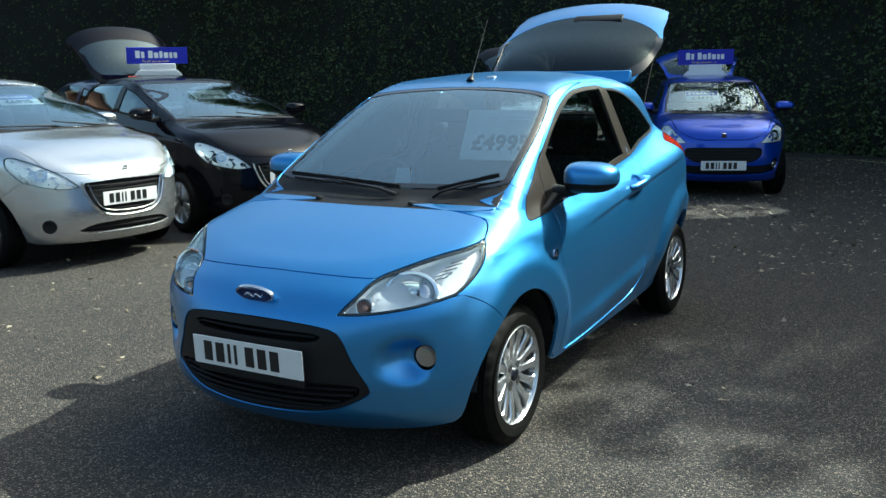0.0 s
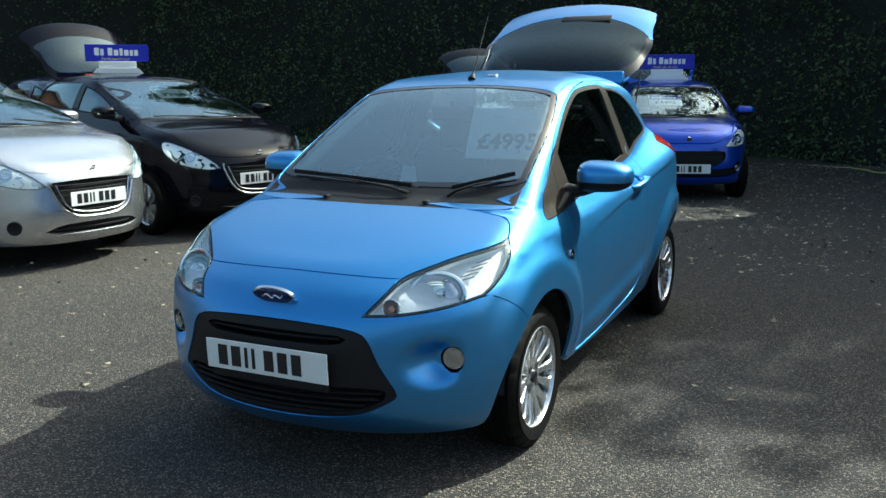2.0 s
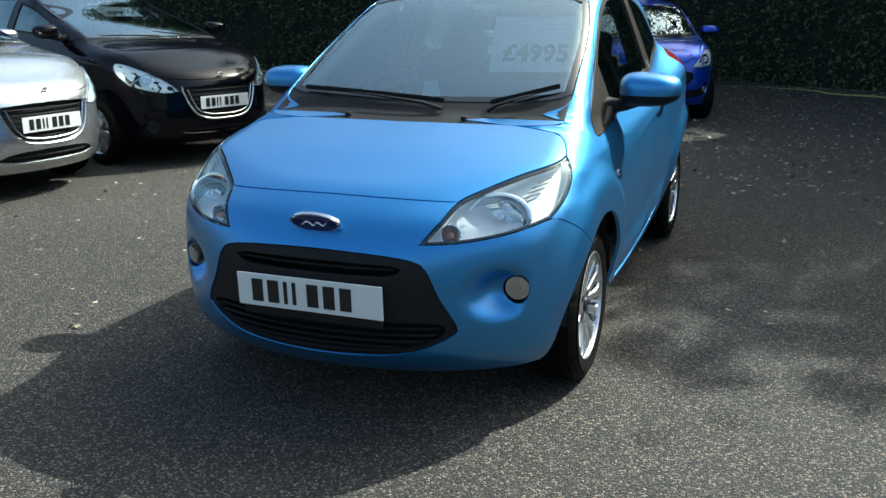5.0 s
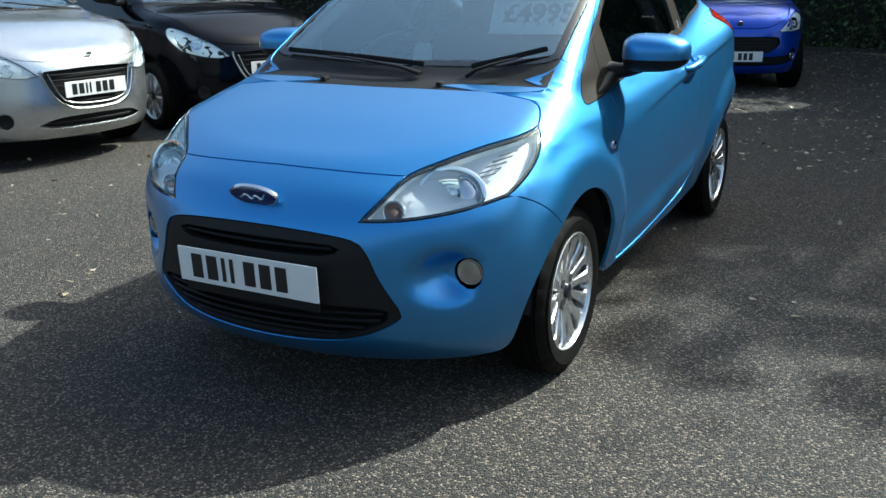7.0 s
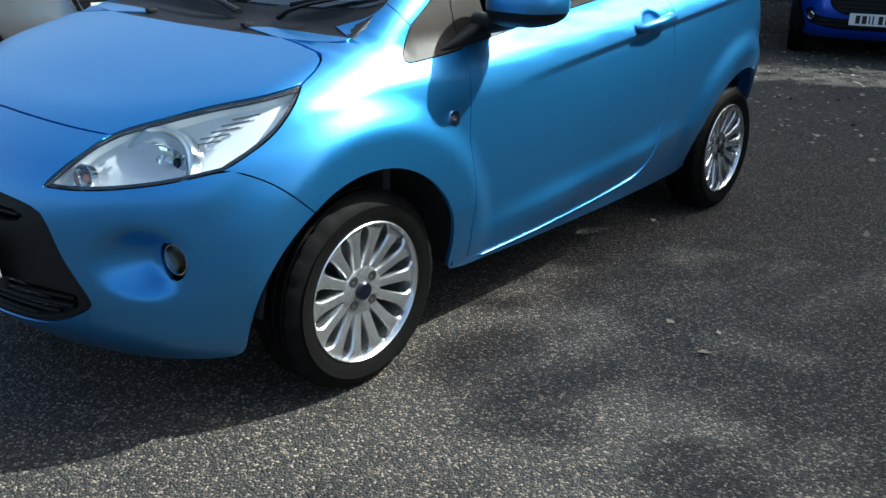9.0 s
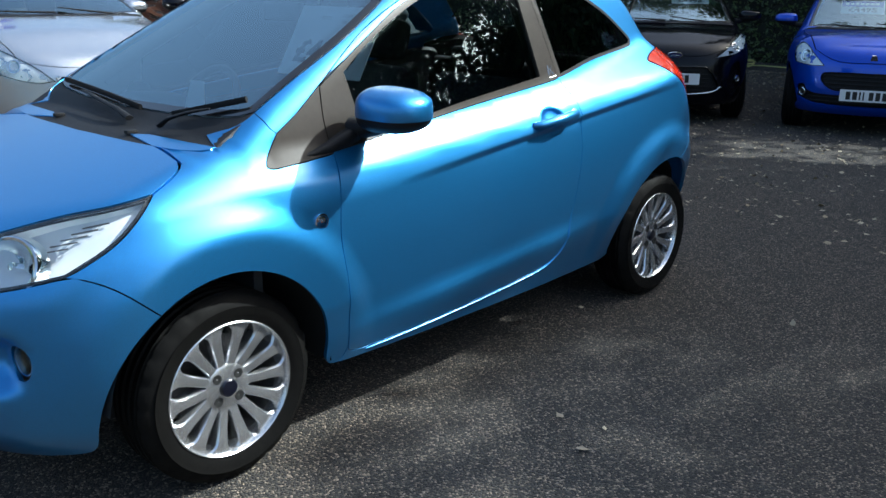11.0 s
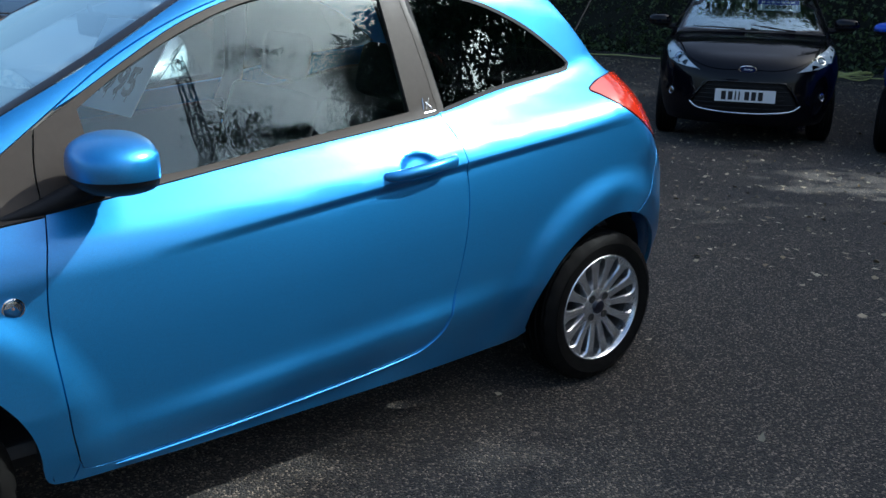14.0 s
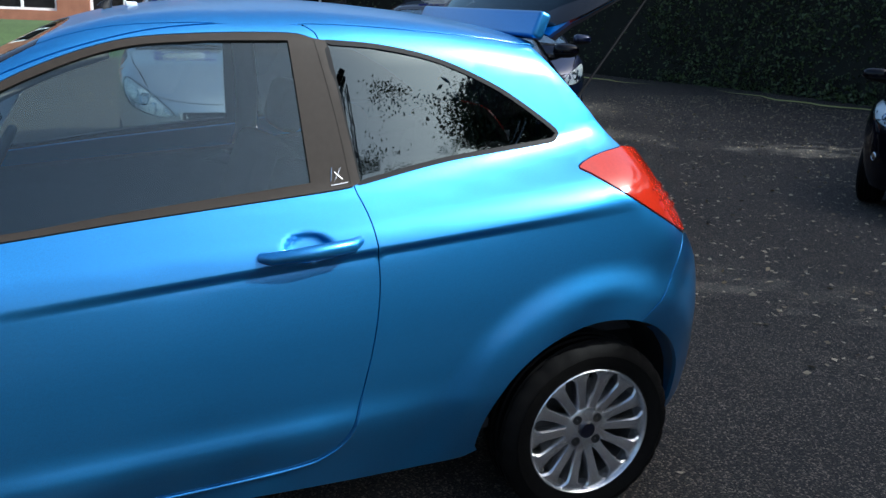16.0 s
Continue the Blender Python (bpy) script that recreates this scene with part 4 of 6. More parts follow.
    # headlamps: a clear cover over a bright bowl, with the round lamp and the amber bulb inside
    for s in (1, -1):
        loop = cat(lamp_top, lamp_out, lamp_low)
        if s < 0:
            loop = rev(mirrored(loop))
        bowl = panel(B, "headlamp", "nose", loop, GREYLAMP, car, off=-0.030, gap=0.006, lip=-0.028, step=0.018, label="large swept-back headlamp with a clear cover", sink=lambda p: 0.035 * np.exp(-(((np.abs(p[:, 0]) - 0.555) / 0.065) ** 2 + ((p[:, 2] - 0.725) / 0.045) ** 2) ** 2) + 0.018 * np.exp(-(((np.abs(p[:, 0]) - 0.43) / 0.035) ** 2 + ((p[:, 2] - 0.675) / 0.03) ** 2) ** 2))
        panel(B, "lamp_cover", "nose", loop, LENS, bowl, gap=0.003, off=0.001, lip=0.004, step=0.03)
        panel(B, "lamp_frame", "nose", loop, GLOSSBLACK, bowl, holes=[B.to3("nose", shrink2(B.to2("nose", loop), 0.011))], gap=0.002, off=-0.003, lip=0.003, step=0.03)
        def lamp_at(x, z, r, deep, name, m, prof, squash=1.0, label=""):
            c = B.front([(s * x, z)])[0]
            n = Vector(B.normal(np.array([c]))[0])
            d = (n + Vector((0, -0.8, -0.25))).normalized()
            o = part(name, turned([(a * r, q * r) for a, q in prof], 36, axis="z", caps=False), m, bowl, label, smooth=40)
            o.matrix_local = Matrix.Translation(Vector(c) - n * deep) @ d.to_track_quat("Z", "Y").to_matrix().to_4x4() @ Matrix.Diagonal((squash, 1, 1, 1))
            return o
        dish = [(-0.5, 1.18), (0.05, 1.16), (0.1, 1.1), (0.08, 1.0), (-0.2, 0.93), (-0.45, 0.72), (-0.6, 0.4), (-0.62, 0.001)]
        lamp_at(0.552, 0.735, 0.066, 0.030, "main_reflector", REFLECTOR, dish, 1.35)
        lamp_at(0.555, 0.735, 0.050, 0.028, "bulb_shield", CHROME, [(-0.6, 0.2), (-0.1, 0.24), (0.05, 0.2), (0.1, 0.001)])
        lamp_at(0.43, 0.678, 0.029, 0.016, "indicator_reflector", REFLECTOR, dish)
        lamp_at(0.43, 0.678, 0.021, 0.018, "amber_bulb", BULB, [(-0.6, 0.5), (-0.1, 0.55), (0.1, 0.4), (0.2, 0.001)], label="amber indicator bulb")
        for j in range(5):
            ends = np.array(B.front([(s * (0.592 + 0.009 * j), 0.757 + 0.0135 * j), (s * (0.642 + 0.007 * j), 0.768 + 0.0135 * j)]))
            part("lamp_rib", tube([tuple(v) for v in ends - B.normal(ends) * 0.021], 0.0022, 5), STEEL, bowl, smooth=60)

    # wings, doors and body sides
    sill_f = L("left", [tuple(door_front[-1]), (0.74, -0.733, 0.265), (0.735, -0.742, 0.24)])
    sill_end = L("left", [(0.735, -0.742, 0.24), (0.735, -0.785, 0.245), (0.74, -0.806, 0.272), tuple(arch_f[-1])])
    wing = cat(rev(lamp_out), hood_side, rev(L("left", [tuple(glass_side[0]), hc])), seam, sail_front, sail_low, door_front, sill_f, sill_end, rev(arch_f), rev(join))
    both("front_wing", "left", wing, BLUE, step=0.028, guides=ridge, label="bright blue front wing")
    for s, way in ((1, "left"), (-1, "right")):
        step = door_low[6:] * (s, 1, 1)
        q = np.stack([step[:, 1] + 0.004, step[:, 2] - 0.011], -1)
        at = B.to3(way, q)
        part("sill_step", tube([tuple(v) for v in at], [0.002] + [0.0045] * (len(at) - 6) + [0.004, 0.003, 0.0025, 0.002, 0.001], 8), BLUE, car, "rounded sill step under the door", smooth=60)
    sail = cat(rev(sail_up), sail_front, sail_low, L("left", [(0.7, -0.733, 0.903), (0.66, -0.735, 1.0), (0.63, -0.72, 1.095)]))
    both("sail_panel", "left", sail, TRIM, off=0.002, gap=0.001, label="satin black trim triangle before the door")
    door = cat(door_front, door_low, door_back, door_pillar, door_top, L("left", [(0.63, -0.72, 1.095), (0.66, -0.735, 1.0), (0.7, -0.733, 0.903)]))
    FY = -0.731
    frame0 = L("left", [(0.69, FY, 0.906), (0.69, FY, 0.906), (0.7, -0.442, 0.945), (0.7, -0.1, 0.988), (0.69, 0.332, 1.035), (0.69, 0.416, 1.046), (0.69, 0.416, 1.046), (0.62, 0.388, 1.22), (0.55, 0.350, 1.405), (0.55, 0.350, 1.405), (0.55, 0.28, 1.417), (0.55, 0.05, 1.409), (0.55, -0.13, 1.387), (0.57, -0.32, 1.320), (0.6, -0.5, 1.222), (0.63, FY + 0.013, 1.092), (0.63, FY + 0.013, 1.092), (0.66, FY - 0.002, 1.0)], True)
    frame_cut = frame0 + np.array([0, -0.02, 0]) * np.clip((-0.60 - frame0[:, 1:2]) / 0.12, 0, 1)
    frame_cut = B.to3("left", frame_cut[:, 1:])
    pane = L("left", [(0.66, -0.600, 0.985), (0.66, -0.600, 0.985), (0.69, -0.433, 0.966), (0.69, -0.094, 1.011), (0.68, 0.309, 1.060), (0.68, 0.309, 1.060), (0.55, 0.282, 1.398), (0.55, 0.282, 1.398), (0.55, 0.053, 1.390), (0.55, -0.129, 1.368), (0.57, -0.316, 1.300), (0.6, -0.502, 1.203), (0.62, -0.615, 1.128), (0.62, -0.615, 1.128)], True)
    both("door", "left", door, BLUE, holes=[frame_cut], step=0.03, guides=ridge, label="bright blue door with a black window frame")
    both("window_frame", "left", frame0, TRIM, holes=[pane], off=0.002, gap=0.001, label="weathered black window frame and pillar trim")
    both("door_glass", "left", pane, PANE, off=-0.006, gap=-0.004, lip=0.003, label="lightly tinted door window")
    tail_top = L("left", [(0.47, 1.02, 1.38), (0.5, 1.075, 1.32), (0.55, 1.16, 1.235), (0.58, 1.255, 1.125)])
    lamp_in = [(0.58, 1.255, 1.125), (0.64, 1.16, 1.112), (0.69, 1.075, 1.083), (0.70, 1.10, 1.065), (0.73, 1.24, 0.985), (0.69, 1.40, 0.90), (0.64, 1.46, 0.868)]
    tail_in = L("left", lamp_in)
    bump_seam = L("left", [(0.64, 1.46, 0.868), (0.70, 1.41, 0.80), (0.74, 1.36, 0.72), (0.76, 1.27, 0.642)])
    arch_r = L("left", arc(1.15, 0.288, 0.368, 108, 0))
    sill = L("left", [tuple(arch_r[-1]), (0.74, 0.75, 0.252), (0.735, 0.3, 0.236), (0.735, -0.3, 0.234), (0.735, -0.7, 0.236), (0.735, -0.742, 0.24)])
    body_side = cat(ditch, tail_top, tail_in, bump_seam, arch_r, sill, rev(sill_f), door_low, door_back, door_pillar, door_top, rev(sail_up), rev(seam), glass_side)
    qpane = L("left", [(0.55, 0.376, 1.400), (0.55, 0.376, 1.400), (0.55, 0.525, 1.391), (0.56, 0.684, 1.360), (0.58, 0.851, 1.293), (0.6, 0.985, 1.212), (0.61, 1.045, 1.165), (0.62, 1.03, 1.148), (0.63, 0.97, 1.138), (0.66, 0.686, 1.104), (0.68, 0.434, 1.053), (0.68, 0.434, 1.053)], True)
    both("body_side", "left", body_side, BLUE, holes=[qpane], step=0.03, guides=ridge, label="bright blue rear side panel and roof rail")
    both("quarter_glass", "left", qpane, DARKPANE, off=-0.003, gap=-0.002, lip=0.003, label="dark fixed rear side window")
    both("window_seal", "left", B.to3("left", shrink2(B.to2("left", qpane), -0.005)), SEAL, holes=[B.to3("left", shrink2(B.to2("left", qpane), 0.009))], off=0.001, gap=0.0008, lip=0.002)

    edge = L("left", [(0.69, 0.414, 1.046), (0.62, 0.387, 1.22), (0.55, 0.348, 1.405)])
    strip = np.vstack([edge, B.to3("left", [(0.379, 1.4005), (0.408, 1.225), (0.437, 1.055)])])
    both("pillar_strip", "left", strip, TRIM, off=0.003, gap=0.0, lip=0.003, label="black strip between door frame and rear window")

    # tail: lamps, bumper, open boot
    lamp_edge = B.line("tail", [(0.64, 1.46, 0.868), (0.60, 1.50, 0.90), (0.56, 1.47, 1.0), (0.55, 1.38, 1.09), (0.58, 1.255, 1.125)])
    tail_lamp = cat(tail_in, lamp_edge)
    for s in (1, -1):
        tl = panel(B, "tail_lamp", "tail", tail_lamp if s > 0 else rev(mirrored(tail_lamp)), TAILRED, car, off=0.004, lip=0.03, step=0.03, label="red wrap-round tail lamp")
        panel(B, "lamp_housing", "tail", tail_lamp if s > 0 else rev(mirrored(tail_lamp)), UNDER, car, off=-0.034, gap=-0.006, lip=-0.028, step=0.05)
        for j in range(3):
            z = 0.955 + 0.03 * j
            q = B.line("tail", [(s * 0.70, 1.32 - 0.02 * j, z), (s * 0.66, 1.40, z - 0.008), (s * 0.60, 1.47, z - 0.012)])
            part("lamp_bar", tube([tuple(v) for v in q + B.normal(q) * 0.004], 0.004, 6), TAILRED, tl, smooth=60)
    rb = B.line("tail", [(0.64, 1.46, 0.868), (0.45, 1.60, 0.80), (0, 1.68, 0.77)])
    arch_rb = L("left", arc(1.15, 0.288, 0.368, 108, 178))
    rlow = B.line("tail", [tuple(arch_rb[-1]), (0.66, 1.60, 0.25), (0.4, 1.66, 0.228), (0, 1.69, 0.224)])
    half = cat(rev(rb), bump_seam, arch_rb, rlow)
    rbump = np.vstack([half, rlow[-1:], rev(mirrored(half))[:-1]])
    panel(B, "rear_bumper", "tail", rbump, BLUE, car, label="bright blue rear bumper")

    # tailgate, swung up on its hinges
    pivot = pose(0, 1.03, 1.415) @ Matrix.Rotation(radians(81), 4, "X") @ pose(0, -1.03, -1.415)
    gate_half = [(0, 1.10, 1.42), (0.44, 1.08, 1.40), (0.50, 1.10, 1.34), (0.532, 1.24, 1.16), (0.522, 1.42, 1.0), (0.515, 1.55, 0.86), (0.46, 1.62, 0.80), (0, 1.68, 0.775)]
    gate = loop3(B, "tail", gate_half)
    gpane = loop3(B, "tail", [(0, 1.13, 1.405), (0.45, 1.13, 1.39), (0.500, 1.18, 1.30), (0.525, 1.28, 1.16), (0.498, 1.4, 1.05), (0.26, 1.48, 0.975), (0, 1.5, 0.955)])
    tg = panel(B, "tailgate", "tail", gate, BLUE, car, holes=[gpane], label="bright blue tailgate swung fully up", lip=0.014)
    tg.matrix_local = pivot
    panel(B, "tailgate_glass", "tail", gpane, GATEPANE, tg, gap=-0.004, off=-0.002, lip=0.004, label="dark rear screen")
    panel(B, "tailgate_lining", "tail", B.to3("tail", shrink2(B.to2("tail", gate), 0.003)), CABIN, tg, holes=[B.to3("tail", shrink2(B.to2("tail", gpane), -0.002))], off=-0.016, lip=0.02)
    for s in (1, -1):
        # the glass is blacked out to the very edge beside the hinges
        rim = np.vstack([B.line("tail", [(0.44, 1.08, 1.40), (0.50, 1.10, 1.34), (0.532, 1.24, 1.16), (0.529, 1.33, 1.08)]), B.line("tail", [(0.505, 1.37, 1.08), (0.515, 1.28, 1.16), (0.490, 1.18, 1.30), (0.42, 1.13, 1.385)])])
        panel(B, "glass_border", "tail", rim if s > 0 else mirrored(rim)[::-1], GLOSSBLACK, tg, off=0.0025, gap=0.0, lip=0.012, step=0.03)
    part("spoiler", box((0.95, 0.080, 0.038), (0, 1.072, 1.414), 0.012, 3, Matrix.Rotation(radians(-12), 4, "X")), BLUE, tg, "blue roof spoiler", smooth=40)
    part("wiper_housing", box((0.34, 0.075, 0.035), (0.08, 1.525, 0.965), 0.014, 2, Matrix.Rotation(radians(-48), 4, "X")), PLASTIC, tg, smooth=40)
    for s in (1, -1):
        part("gas_strut", tube([(s * 0.52, 1.12, 1.22), tuple(pivot @ Vector((s * 0.50, 1.42, 1.0)))], 0.004, 8), SEAL, car, smooth=60)

    # wheels and their wells
    for y in (-1.15, 1.15):
        for s in (1, -1):
            w = wheel("wheel", car, (s * 0.662, y, 0.285), width=0.18, flip=s)
            bm = bmesh.new()
            rows = []
            for i in range(17):
                deg = (6 + 178 * i / 16) if y < 0 else (-4 + 182 * i / 16)
                a = radians(deg)
                reach = 0.742 if y < 0 else 0.68 - 0.085 * min(max((deg - 125) / 45, 0), 1)
                rows.append([bm.verts.new((s * x, y - r * math.cos(a), 0.285 + r * math.sin(a))) for x, r in ((reach, 0.364), (0.46, 0.355))])
            for a, b in zip(rows, rows[1:]):
                bm.faces.new((a[0], a[1], b[1], b[0]))
            bm.faces.new([r[1] for r in rows])
            part("wheel_well", bm, UNDER, car, smooth=60)
    part("underbody", box((1.2, 2.9, 0.06), (0, -0.05, 0.27), 0.02), UNDER, car)

    # mirrors, handles, side indicators, aerial, wipers
    for s in (1, -1):
        mirror(car, (0.842 if s > 0 else -0.805, -0.603, 1.032), s, BLUE)
        way = "left" if s > 0 else "right"
        fp = B.to3(way, [(-0.86, 0.900), (-0.80, 0.908), (-0.74, 0.918), (-0.68, 0.934), (-0.63, 0.948), (-0.60, 0.956)]) - (s * 0.010, 0, 0)
        part("mirror_foot", tube([tuple(v) for v in fp], [0.006, 0.016, 0.025, 0.034, 0.036, 0.02], 12, flat=0.8), PLASTIC, car, "black moulded mirror foot", smooth=60)
        hx = B.to3("left" if s > 0 else "right", [(0.14, 0.895)])[0][0]
        pts = [(hx - s * 0.004, 0.165, 0.898), (hx + s * 0.018, 0.19, 0.9005), (hx + s * 0.03, 0.29, 0.9125), (hx + s * 0.024, 0.39, 0.9245), (hx - s * 0.004, 0.415, 0.928)]
        part("door_handle", tube(pts, [0.011, 0.015, 0.017, 0.016, 0.011], 10, flat=1.1), BLUE, car, "body-coloured door handle", smooth=60)
        p = B.to3("left" if s > 0 else "right", [(-0.836, 0.723)])[0]
        rep = part("side_indicator", turned([(-0.004, 0.021), (0.004, 0.020), (0.009, 0.014), (0.011, 0.0)], 20), LENS, car, "small round clear side indicator", smooth=50)
        rep.matrix_local = pose(*p, 0, 0, 0 if s > 0 else 180)
        ring = part("indicator_ring", turned([(0.0, 0.001), (0.001, 0.018), (-0.003, 0.0245), (0.003, 0.0245), (0.004, 0.021)], 20, caps=False), REFLECTOR, rep, smooth=50)
        bb = part("indicator_bulb", turned([(0.001, 0.0035), (0.005, 0.003), (0.007, 0.0)], 12), BULB, rep, smooth=50)
    z0 = B.to3("top", [(0.0, -0.10)])[0][2]
    a = part("aerial", turned([(0, 0.022), (0.012, 0.019), (0.03, 0.008), (0.05, 0.0035), (0.38, 0.002)], 12, axis="z"), PLASTIC, car, "thin black roof aerial", smooth=50)
    a.matrix_local = pose(0, -0.13, z0 - 0.008, -32, 0, 0)
    for x in (0.085,):
        part("roof_washer", box((0.045, 0.03, 0.012), (x, -0.06, B.to3("top", [(x, -0.06)])[0][2] + 0.004), 0.004), WHITE, car, smooth=40)
    for pivot_x, tip_x, wipe in ((0.13, -0.53, 0.0), (0.31, 0.56, 0.0)):
        base = B.to3("top", [(pivot_x, -1.065)])[0]
        tip_y = -0.965 if tip_x < 0 else -0.925
        q = np.array([(pivot_x + (tip_x - pivot_x) * t, -1.065 + (tip_y + 1.065) * t) for t in np.linspace(0.0, 1, 9)])
        p = B.to3("top", q)
        n = B.normal(p)
        lift = np.array([0.012, 0.03, 0.034, 0.034, 0.032, 0.028, 0.022, 0.018, 0.014])[:, None]
        arm = part("wiper", tube([tuple(v) for v in (p + n * lift)[:6]], [0.014, 0.011, 0.009, 0.008, 0.007, 0.005], 8, flat=0.6), PLASTIC, car, "black windscreen wiper", smooth=60)
        q2 = np.array([(tip_x * 0.98 + (pivot_x - tip_x) * 1.02 * t, tip_y + 0.012 + (-1.03 - tip_y) * t) for t in np.linspace(0, 0.95, 10)])
        p2 = B.to3("top", q2)
        n2 = B.normal(p2)
        part("wiper_blade", tube([tuple(v) for v in p2 + n2 * 0.014], 0.0065, 6, flat=1.6), SEAL, arm, smooth=60)
    for s in (1, -1):
        p = B.to3("top", [(s * 0.24, -1.135)])[0]
        part("washer_jet", box((0.022, 0.035, 0.014), tuple(p + (0, 0.01, 0.005)), 0.005), PLASTIC, car, smooth=40)
    # badge on the pillar: plain pale strokes
    for j, (y0, z0, y1, z1) in enumerate(((0.362, 1.062, 0.366, 1.095), (0.372, 1.064, 0.388, 1.094), (0.372, 1.084, 0.392, 1.066), (0.362, 1.052, 0.404, 1.058))):
        p = B.to3("left", [(y0, z0), (y1, z1)]) + (0.004, 0, 0)
        part("badge_stroke", tube([tuple(v) for v in p], 0.0016, 5), ALLOY, car)
    cabin(car, B)
    return B, car


KA_BODY, ka = hatch_blue()
tagged(ka, "bright blue three-door hatchback, tailgate up, parked on asphalt", "car")


# ---- the other cars of the row ----
def plain_spec(d):
    """Profiles of an ordinary hatchback from its main sizes."""
    yf, yb, zc, yt, zt, h, yr, w, zn = (d[k] for k in ("yf", "yb", "zc", "yt", "zt", "h", "yr", "w", "zn"))
    a = d["axle"]
    return dict(
        top=[(yf - 0.05, zn - 0.16), (yf + 0.01, zn - 0.04), (yf + 0.07, zn), (yf + 0.2, zn + 0.055), ((yf + yb) / 2, (zn + zc) / 2 + 0.05), (yb - 0.1, zc - 0.025), (yb, zc), (yb + 0.06, zc + 0.03), (yt - 0.1, zt - 0.045), (yt, zt), (yt + 0.15, zt + 0.04), (yt + 0.55, h), (yt + 1.0, h - 0.02), (yr - 0.55, h - 0.085), (yr - 0.25, h - 0.2), (yr, h - 0.5)],
        plan=[(yf - 0.05, w - 0.2), (yf + 0.25, w - 0.1), (yf + 0.5, w - 0.045), (-a, w - 0.012), (-0.5, w), (0.6, w), (a, w - 0.015), (a + 0.35, w - 0.07), (yr, w - 0.16)],
        section=[(-0.92, -0.11), (-0.75, -0.07), (-0.6, -0.03), (-0.45, -0.008), (-0.3, 0.0), (-0.18, -0.004), (-0.1, -0.022), (-0.04, -0.055), (0, -0.08), (0.06, -0.1), (0.4, -0.24), (0.6, -0.34)],
        belt=[(yf, zn + 0.08), (-a - 0.1, zc - 0.05), (yb + 0.1, zc - 0.03), (0.4, zc + 0.04), (a, zc + 0.1), (yr, zc + 0.16)],
        front=[(0.1, yf + 0.28), (0.2, yf + 0.09), (0.3, yf + 0.02), (0.45, yf), (0.58, yf + 0.01), (zn - 0.05, yf + 0.03), (zn + 0.05, yf + 0.06), (1.2, yf + 0.4)],
        rear=[(0.15, yr - 0.1), (0.3, yr), (0.6, yr), (0.8, yr - 0.03), (1.0, yr - 0.12), (h - 0.2, yr - 0.32), (h, yr - 0.5)],
        crown=[(-2, 0.05), (yb, 0.04), (yt, 0.05), (0.4, 0.11), (2, 0.11)],
        taper=[(-2, 0), (0.4, 0), (a, -0.05), (yr, -0.1)],
        nose=d.get("nose", (0.30, 0.55)), tail=(0.2, 0.4), sweep=0.06, front_axis=-a + 0.3, rear_axis=a - 0.4,
        creases=[(-a + 0.5, 0.72, a, 0.84, -0.01, 0.12), (-0.7, 0.38, 0.7, 0.42, 0.01, 0.06)],
        axles=(-a, a), hub=0.3, arch=0.37, flare=0.012, floor=0.15, round_top=0.08, round_nose=0.12, round_tail=0.12,
    )


